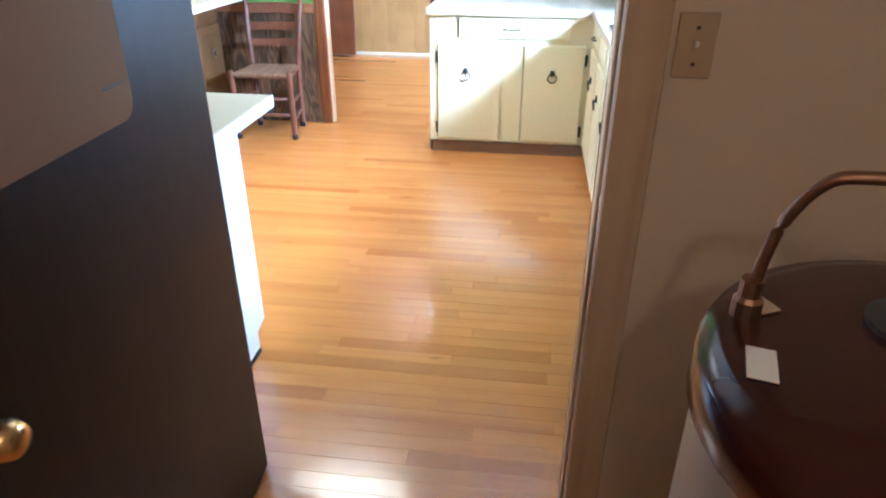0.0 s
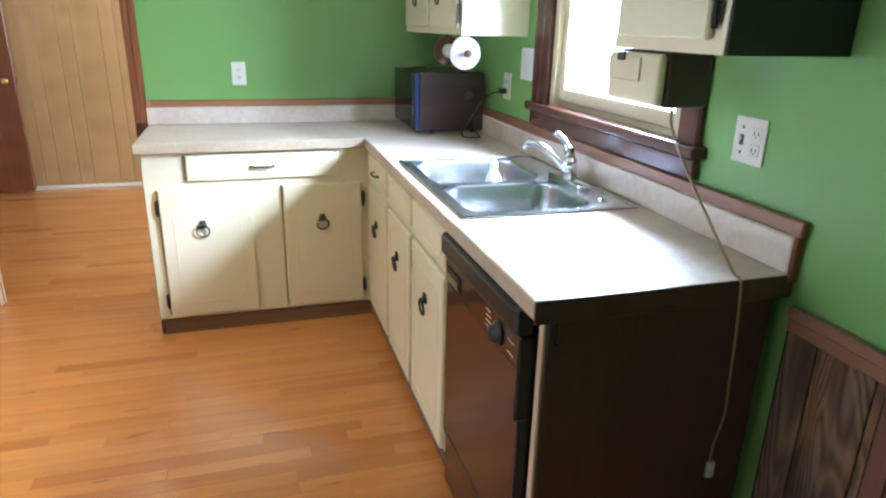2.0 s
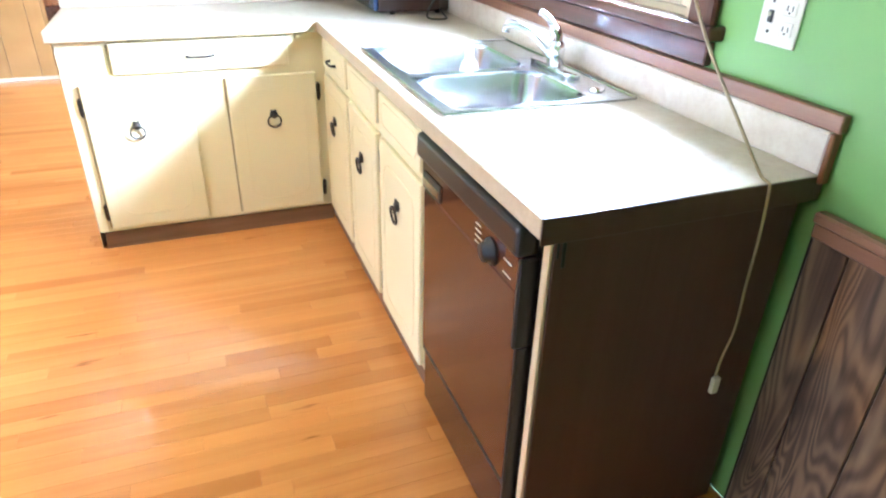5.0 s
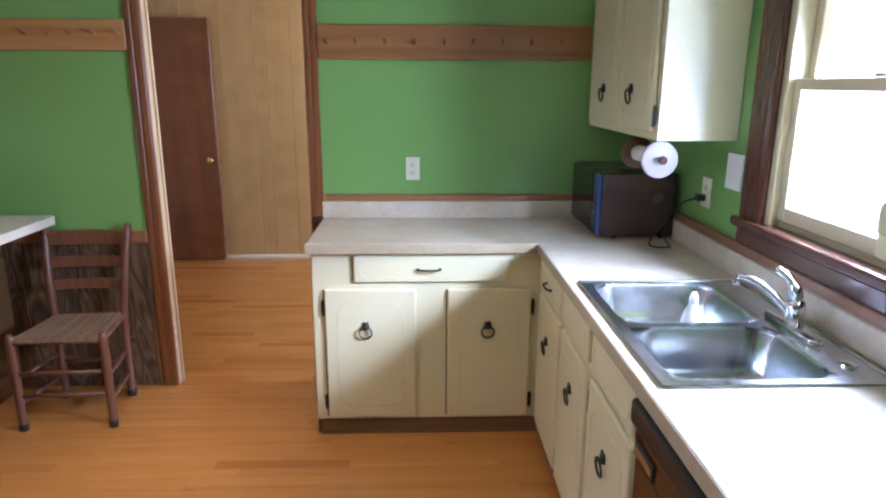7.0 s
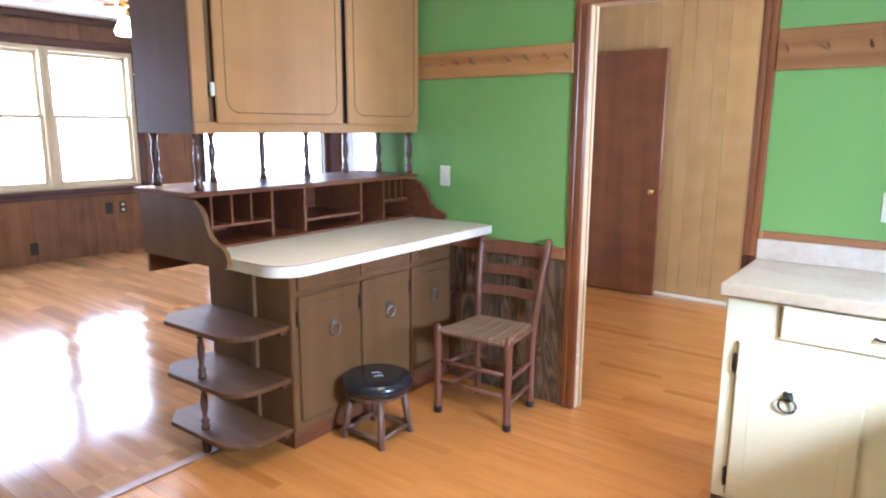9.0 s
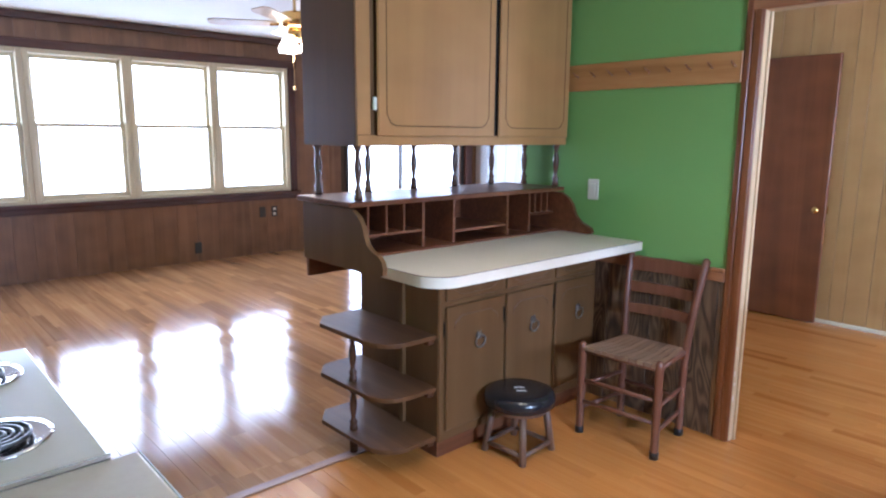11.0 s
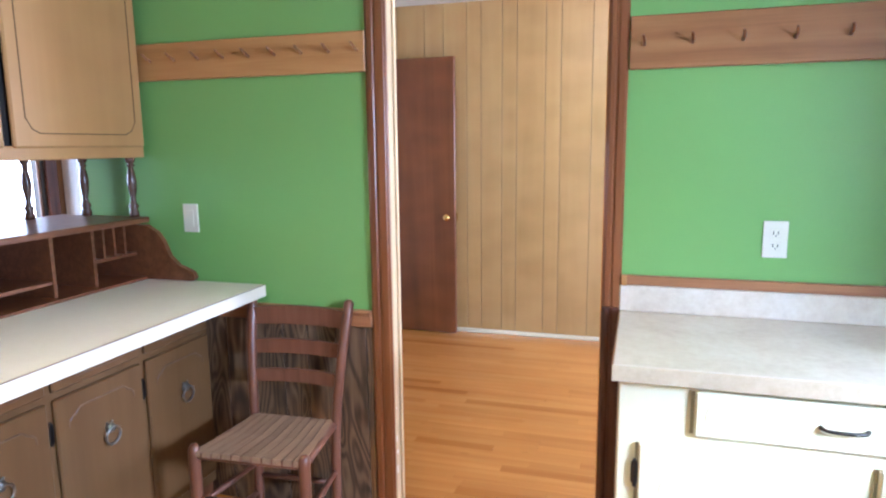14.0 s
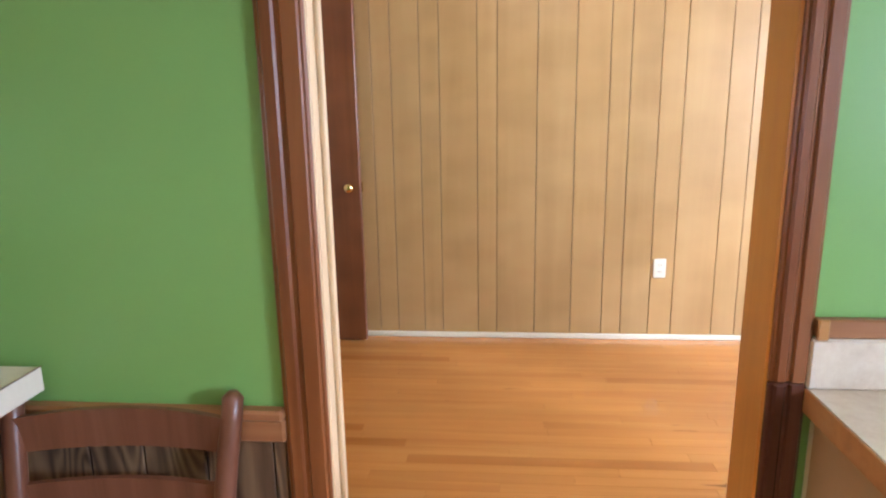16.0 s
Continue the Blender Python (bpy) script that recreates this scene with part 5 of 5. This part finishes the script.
part("body", box(-1.618, -0.858, 1.45, 1.985, 0.03, 0.885, 0.004), "enamel", stv)
part("oven_door", box(-1.60, -0.875, 1.986, 2.015, 0.22, 0.80, 0.006), "dark_glass", stv)
part("cooktop", box(-1.622, -0.854, 1.45, 2.022, 0.887, 0.918, 0.006, None, 2), "enamel", stv)
part("trim_strip", box(-0.8535, -0.848, 1.45, 2.02, 0.9125, 0.921, 0.001), "chrome", stv, "bright metal side trim")
part("backguard", box(-1.618, -0.858, 1.43, 1.449, 0.885, 1.08, 0.006), "enamel", stv)
for x, y, r in ((-1.04, 1.87, 0.075), (-1.43, 1.87, 0.09), (-1.04, 1.60, 0.09), (-1.43, 1.60, 0.075)):
    bn = part("burner_ring", lathe([(r + 0.022, 0.9185), (r + 0.024, 0.923), (r + 0.012, 0.922), (r, 0.919)], 28, (x, y, 0)), "chrome", stv, "chrome drip ring", True)
    spiral = [(x + (0.018 + (r - 0.02) * k / 60) * math.cos(k * 0.42), y + (0.018 + (r - 0.02) * k / 60) * math.sin(k * 0.42), 0.927) for k in range(61)]
    part("coil", tube(spiral, 0.0045, 6), "black_plastic", bn, "black heating coil", True)

# ---- utility room ----
wh = thing("water_heater", 0.97, 0.62, 0, "tan water heater tank with a glossy maroon top", "water heater")
HC = (0.972, 0.635)
part("tank", lathe([(0.255, 0.0), (0.262, 0.02), (0.262, 0.975), (0.258, 0.99)], 48, (*HC, 0)), "tank", wh, "", True)
part("top_cap", lathe([(0.268, 0.970), (0.272, 0.975), (0.272, 1.018), (0.266, 1.033), (0.24, 1.040), (0.01, 1.048)], 48, (*HC, 0)), "maroon", wh, "glossy maroon enamel cap", True)
part("pipe", tube(smooth_path([(0.765, 0.735, 1.06), (0.768, 0.73, 1.11), (0.775, 0.725, 1.155), (0.795, 0.71, 1.203), (0.83, 0.70, 1.216), (0.95, 0.68, 1.217), (1.318, 0.66, 1.22)], 5), 0.0065, 10), "copper", wh, "bent copper pipe", True)
part("fitting", lathe([(0.016, 1.033), (0.016, 1.06), (0.012, 1.065), (0.012, 1.085)], 12, (0.765, 0.735, 0)), "copper", wh)
part("tag", turn_about(box(0.775, 0.80, 0.735, 0.765, 1.0425, 1.0445), (0.785, 0.75, 0), 25), "card", wh, "paper tag by the fitting")
part("label", turn_about(box(0.741, 0.769, 0.616, 0.668, 1.0425, 1.0445), (0.75, 0.64, 0), -14), "paper", wh, "white paper label")
part("flue_hole", lathe([(0.05, 1.044), (0.052, 1.053), (0.035, 1.055)], 20, (0.935, 0.72, 0)), "slot", wh)

# ---- hall ----
hd = thing("hall_door", -1.8, 7.36, 0, "open reddish-brown slab door with a brass knob", "door")
part("leaf", turn_about(box(-2.195, -1.415, 7.335, 7.372, 0.012, 2.105, 0.004), (-2.195, 7.37, 0), -1.5), "door", hd)
part("rosette", lathe([(0.030, 7.318), (0.032, 7.324), (0.030, 7.330)], 20, (-1.477, 0, 0.92), "y"), "brass", hd, "", True)
part("knob", lathe([(0.008, 7.262), (0.024, 7.267), (0.029, 7.282), (0.024, 7.297), (0.012, 7.305), (0.012, 7.318)], 20, (-1.477, 0, 0.92), "y"), "brass", hd, "round brass knob", True)
part("latch", box(-1.4165, -1.410, 7.345, 7.360, 0.89, 0.95), "brass", hd)
hwall = structure(thing("panelling_hall", 0, 7.43, 0, "tan wood panelling with random-width dark grooves", "", "", "structure"))
x = -2.20
widths = [0.15, 0.15, 0.22, 0.15, 0.18, 0.11, 0.16, 0.11, 0.21, 0.11, 0.22, 0.21, 0.18, 0.11, 0.16, 0.13, 0.23, 0.13]
i = 0
while x < 1.99:
    w = min(widths[i % len(widths)], 2.0 - x)
    part("panel_board", box(x + 0.0018, x + w - 0.0018, 7.428, 7.444, 0.0, 2.5, 0.0015), "panel", hwall)
    x += w
    i += 1
structure(part("baseboard", box(-2.20, 2.0, 7.412, 7.427, 0.0, 0.030, 0.003), "plate"), "thin pale baseboard strip")
lamp = thing("ceiling_light", -0.33, 6.0, 2.40, "small round glowing ceiling light in the hall", "light")
part("base", lathe([(0.10, 2.47), (0.11, 2.48), (0.11, 2.4995)], 24, (-0.33, 6.0, 0)), "brass", lamp, "", True)
part("shade", lathe([(0.02, 2.385), (0.07, 2.395), (0.105, 2.43), (0.10, 2.469)], 24, (-0.33, 6.0, 0)), "lamp_glass", lamp, "lit frosted glass shade", True)

LX, LY = -0.66, 3.42
klamp = thing("ceiling_light", LX, LY, 2.50, "box ceiling light with a lit diffuser over the kitchen", "light")
for dx in (-0.25, 0.25):
    part("side_rail", box(LX + dx - 0.01, LX + dx + 0.01, LY - 0.46, LY + 0.46, 2.49, TOP - 0.001, 0.003), "rail", klamp)
for dy in (-0.45, 0.45):
    part("end_rail", box(LX - 0.239, LX + 0.239, LY + dy - 0.01, LY + dy + 0.01, 2.49, TOP - 0.001, 0.003), "rail", klamp)
part("diffuser", box(LX - 0.238, LX + 0.238, LY - 0.438, LY + 0.438, 2.497, 2.503), "diffuser", klamp, "lit frosted diffuser")

# ---- living room ----
lwall = structure(thing("panelling_living", LW, 4.4, 0, "brown knotty board panelling", "", "", "structure"))


def board_y(y0, y1, z0, z1, mat="knotty"):
    part("panel_board", box(LW - 0.0115, LW, y0 + 0.0007, y1 - 0.0007, z0, z1, 0.001), mat, lwall)


y = -0.68
while y < 9.1:
    w = random.choice((0.18, 0.22, 0.26, 0.30))
    y1 = min(y + w, 9.12)
    mid = (y + y1) / 2
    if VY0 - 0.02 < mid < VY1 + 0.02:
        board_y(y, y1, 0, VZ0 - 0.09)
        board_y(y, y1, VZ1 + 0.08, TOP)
    elif PY0 - 0.02 < mid < PY1 + 0.02:
        board_y(y, y1, PZ1 + 0.06, TOP)
    else:
        board_y(y, y1, 0, TOP)
    y = y1
nwall = structure(thing("panelling_living_north", -5, 9.12, 0, "pale vertical board panelling", "", "", "structure"))
x = -7.09
while x < -2.22:
    w = min(random.choice((0.15, 0.2, 0.25)), -2.21 - x)
    part("panel_board", box(x + 0.003, x + w - 0.003, 9.112, 9.129, 0, TOP, 0.002), "pale_panel", nwall)
    x += w
structure(part("crown_trim", box(LW + 0.0005, LW + 0.05, -0.68, 9.11, TOP - 0.075, TOP - 0.001, 0.006), "casing_h"), "dark brown crown moulding")

vw = structure(thing("window_2", LW, 4.42, VZ0, "bank of double-hung windows with cream sashes and dark casing, south unit added", "", "", "structure"))
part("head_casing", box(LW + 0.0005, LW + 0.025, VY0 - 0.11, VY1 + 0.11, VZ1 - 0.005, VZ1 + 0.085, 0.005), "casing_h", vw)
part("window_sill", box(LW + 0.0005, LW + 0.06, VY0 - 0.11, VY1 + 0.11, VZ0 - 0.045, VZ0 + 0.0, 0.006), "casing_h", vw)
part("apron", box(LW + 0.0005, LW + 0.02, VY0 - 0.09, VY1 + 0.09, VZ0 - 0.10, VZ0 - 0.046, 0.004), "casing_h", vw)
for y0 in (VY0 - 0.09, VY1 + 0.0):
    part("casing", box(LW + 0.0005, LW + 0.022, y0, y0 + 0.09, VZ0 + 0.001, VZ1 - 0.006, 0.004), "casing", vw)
# the unit from VY0 to 3.02 is added for its light
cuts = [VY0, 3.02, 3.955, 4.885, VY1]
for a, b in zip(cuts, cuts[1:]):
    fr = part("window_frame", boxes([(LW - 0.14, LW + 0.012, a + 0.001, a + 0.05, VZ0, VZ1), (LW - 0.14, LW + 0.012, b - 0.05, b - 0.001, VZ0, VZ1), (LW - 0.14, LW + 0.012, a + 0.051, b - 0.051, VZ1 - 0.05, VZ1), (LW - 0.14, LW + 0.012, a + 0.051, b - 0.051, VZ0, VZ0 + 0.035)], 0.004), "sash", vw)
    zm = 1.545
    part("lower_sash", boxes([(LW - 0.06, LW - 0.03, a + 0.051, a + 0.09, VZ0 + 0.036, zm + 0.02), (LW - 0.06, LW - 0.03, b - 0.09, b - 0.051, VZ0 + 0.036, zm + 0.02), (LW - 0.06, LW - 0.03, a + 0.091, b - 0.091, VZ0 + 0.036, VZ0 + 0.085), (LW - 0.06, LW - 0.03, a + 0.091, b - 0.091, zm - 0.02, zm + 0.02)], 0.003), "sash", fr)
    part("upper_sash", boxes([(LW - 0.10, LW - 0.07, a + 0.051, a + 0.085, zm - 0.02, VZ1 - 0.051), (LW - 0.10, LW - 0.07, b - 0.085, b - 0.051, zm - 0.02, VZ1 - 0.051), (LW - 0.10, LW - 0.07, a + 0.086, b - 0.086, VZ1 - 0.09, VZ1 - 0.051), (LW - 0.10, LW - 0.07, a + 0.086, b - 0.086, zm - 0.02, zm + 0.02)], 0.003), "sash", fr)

pd = structure(thing("door_3", LW, 7.7, 0, "sliding glass patio door with dark metal frames", "patio door", "", "structure"))
part("frame", boxes([(LW - 0.14, LW + 0.01, PY0, PY0 + 0.05, 0, PZ1), (LW - 0.14, LW + 0.01, PY1 - 0.05, PY1, 0, PZ1), (LW - 0.14, LW + 0.01, PY0 + 0.051, PY1 - 0.051, PZ1 - 0.05, PZ1), (LW - 0.14, LW + 0.01, PY0 + 0.051, PY1 - 0.051, -0.01, 0.03)], 0.003), "iron", pd)
part("mullion", box(LW - 0.09, LW - 0.03, 7.57, 7.66, 0.031, PZ1 - 0.051, 0.003), "steel", pd)
part("curtain_side", box(LW + 0.012, LW + 0.05, PY1 + 0.0, PY1 + 0.16, 0.0, PZ1 + 0.1, 0.01), "casing", pd)

# ceiling fan with lit shades
fan = thing("ceiling_fan", -4.45, 4.45, 2.2, "brass ceiling fan with light blades and lit glass shades", "ceiling fan")
FX, FY = -4.45, 4.45
part("canopy", lathe([(0.035, 2.52), (0.07, 2.56), (0.075, 2.5995)], 24, (FX, FY, 0)), "brass", fan, "", True)
part("rod", lathe([(0.012, 2.42), (0.012, 2.53)], 12, (FX, FY, 0)), "brass", fan)
part("motor", lathe([(0.06, 2.295), (0.115, 2.31), (0.12, 2.35), (0.12, 2.385), (0.10, 2.415), (0.03, 2.43)], 32, (FX, FY, 0)), "brass", fan, "", True)
for k in range(5):
    a = radians(20 + 72 * k)
    bm = slab([(0.14, -0.035), (0.20, -0.055), (0.60, -0.068), (0.655, -0.05), (0.665, 0.0), (0.655, 0.05), (0.60, 0.068), (0.20, 0.055), (0.14, 0.035)], -0.004, 0.004, 0.001)
    bmesh.ops.rotate(bm, cent=(0, 0, 0), matrix=Matrix.Rotation(radians(10), 3, "X"), verts=bm.verts)
    bmesh.ops.rotate(bm, cent=(0, 0, 0), matrix=Matrix.Rotation(a, 3, "Z"), verts=bm.verts)
    bmesh.ops.translate(bm, vec=(FX, FY, 2.335), verts=bm.verts)
    bl = part("blade", bm, "fan_blade", fan)
    part("blade_iron", tube([(FX + 0.10 * math.cos(a), FY + 0.10 * math.sin(a), 2.33), (FX + 0.19 * math.cos(a), FY + 0.19 * math.sin(a), 2.328)], 0.012, 8), "brass", bl)
part("light_hub", lathe([(0.03, 2.19), (0.06, 2.21), (0.06, 2.27), (0.05, 2.295)], 24, (FX, FY, 0)), "brass", fan, "", True)
for k in range(3):
    a = radians(-60 + 120 * k)
    cx, cy = FX + 0.10 * math.cos(a), FY + 0.10 * math.sin(a)
    part("light_shade", lathe([(0.025, 2.235), (0.035, 2.225), (0.055, 2.19), (0.075, 2.145), (0.082, 2.125)], 20, (cx, cy, 0)), "lamp_glass", fan, "lit frosted glass shade", True)
part("pull_chain", tube([(FX + 0.02, FY - 0.03, 2.19), (FX + 0.02, FY - 0.03, 1.85)], 0.003, 6), "brass", fan)
part("chain_bob", lathe([(0.004, 1.81), (0.011, 1.82), (0.011, 1.845), (0.004, 1.85)], 10, (FX + 0.02, FY - 0.03, 0)), "brass", fan)


def low_outlet(y, z, n):
    o = thing("wall_outlet", LW, y, z, "small dark outlet on the brown panelling", "outlet")
    part("cover", box(LW + 0.0005, LW + 0.006, y - 0.04, y + 0.04, z - 0.065, z + 0.065, 0.002), "slot", o)
    if n:
        for v in (-0.03, 0.03):
            part("socket", box(LW + 0.006, LW + 0.009, y - 0.018, y + 0.018, z + v - 0.014, z + v + 0.014, 0.002), "plate", o)


low_outlet(5.58, 0.52, True)
low_outlet(5.42, 0.52, False)
low_outlet(4.60, 0.16, False)

# outdoors: glowing sheets stand in for the bright overexposed yard beyond the glass
structure(part("backdrop", box(-14.0, -13.9, -3, 17, -0.5, 7), "outdoors"), "bright daylight outdoors")
structure(part("backdrop_east", box(6.0, 6.1, -3, 34, -0.5, 3.4), "outdoors"), "bright daylight outdoors")
structure(part("ground", box(-60, 60, -60, 60, -0.5, -0.3), "leaf"), "plain lawn around the house")
structure(part("wall_roof_slab", box(-7.4, 2.2, -1.8, 9.4, 2.75, 2.9), "ceiling"), "roof over the house")

# ---- threshold and floor boards ----
thr = structure(part("threshold", box(-2.082, -2.03, 1.42, 3.60, -0.004, 0.006, 0.003), "trim_y"), "dark wooden threshold strip between the floors")


def boards(parent, name_mat, rest_mat, along, x0, x1, y0, y1, width, near, limit, lengths, cup=0.00003):
    """Strip flooring: the nearest boards as parts, the others joined."""
    rest = bmesh.new()
    count = 0
    verts, faces = [], []
    u0, u1, v0, v1 = (x0, x1, y0, y1) if along == "x" else (y0, y1, x0, x1)
    v = v0
    while v < v1 - 0.005:
        vb = min(v + width, v1)
        u = u0 - random.uniform(0, lengths[1])
        while u < u1:
            L = random.uniform(*lengths)
            a, b = max(u, u0), min(u + L, u1)
            u += L
            if b - a < 0.02:
                continue
            g = 0.0002
            q = (a + g, b - g, v + g, vb - g) if along == "x" else (v + g, vb - g, a + g, b - g)
            cx, cy = (q[0] + q[1]) / 2, (q[2] + q[3]) / 2
            top = random.uniform(-0.00012, 0.00012)
            e = 0.0004
            lean = random.uniform(-cup, cup)
            za, zb = (top - lean, top + lean)
            vs = [(q[0], q[2], -0.014), (q[1], q[2], -0.014), (q[1], q[3], -0.014), (q[0], q[3], -0.014),
                  (q[0], q[2], za - e), (q[1], q[2], za - e), (q[1], q[3], zb - e), (q[0], q[3], zb - e),
                  (q[0] + e, q[2] + e, za), (q[1] - e, q[2] + e, za), (q[1] - e, q[3] - e, zb), (q[0] + e, q[3] - e, zb)]
            fs = [(0, 1, 5, 4), (1, 2, 6, 5), (2, 3, 7, 6), (3, 0, 4, 7), (4, 5, 9, 8), (5, 6, 10, 9), (6, 7, 11, 10), (7, 4, 8, 11), (8, 9, 10, 11)]
            if count < limit and near[0] < cx < near[1] and near[2] < cy < near[3]:
                me = bpy.data.meshes.new("board")
                me.from_pydata(vs, [], fs)
                me.materials.append(M[name_mat])
                o = new("board", me)
                o.parent = parent
                count += 1
            else:
                k = len(verts)
                verts += vs
                faces += [tuple(i + k for i in f) for f in fs]
        v = vb
    me = bpy.data.meshes.new("boards")
    me.from_pydata(verts, [], faces)
    me.materials.append(M[rest_mat])
    o = new("boards", me)
    o.parent = parent
    tagged(o, "", "", "", "stuff")


boards(floor, "oak", "oak_rest", "x", -2.03, EW - 0.001, 1.34, 4.82, 0.060, (-1.5, 0.95, 1.4, 4.9), 215, (0.35, 1.25))
boards(floor, "oak", "oak_rest", "x", -2.199, 1.999, 4.82, 7.44, 0.060, (-1.7, 0.8, 4.8, 6.6), 70, (0.35, 1.25))
boards(floor, "oak", "oak_rest", "x", -1.299, 1.319, -1.599, 1.34, 0.060, (-0.3, 0.7, 0.9, 1.4), 14, (0.35, 1.25))
boards(floor_living, "pine", "pine_rest", "x", -7.1, -2.201, -0.69, 9.12, 0.078, (-5.6, -2.1, 2.0, 5.6), 290, (0.5, 1.6), 0.0005)
boards(floor_living, "pine", "pine_rest", "x", -2.2, -2.082, -0.69, 4.82, 0.078, (-2.2, -2.1, 2.2, 9.1), 5, (0.5, 1.6), 0.0005)
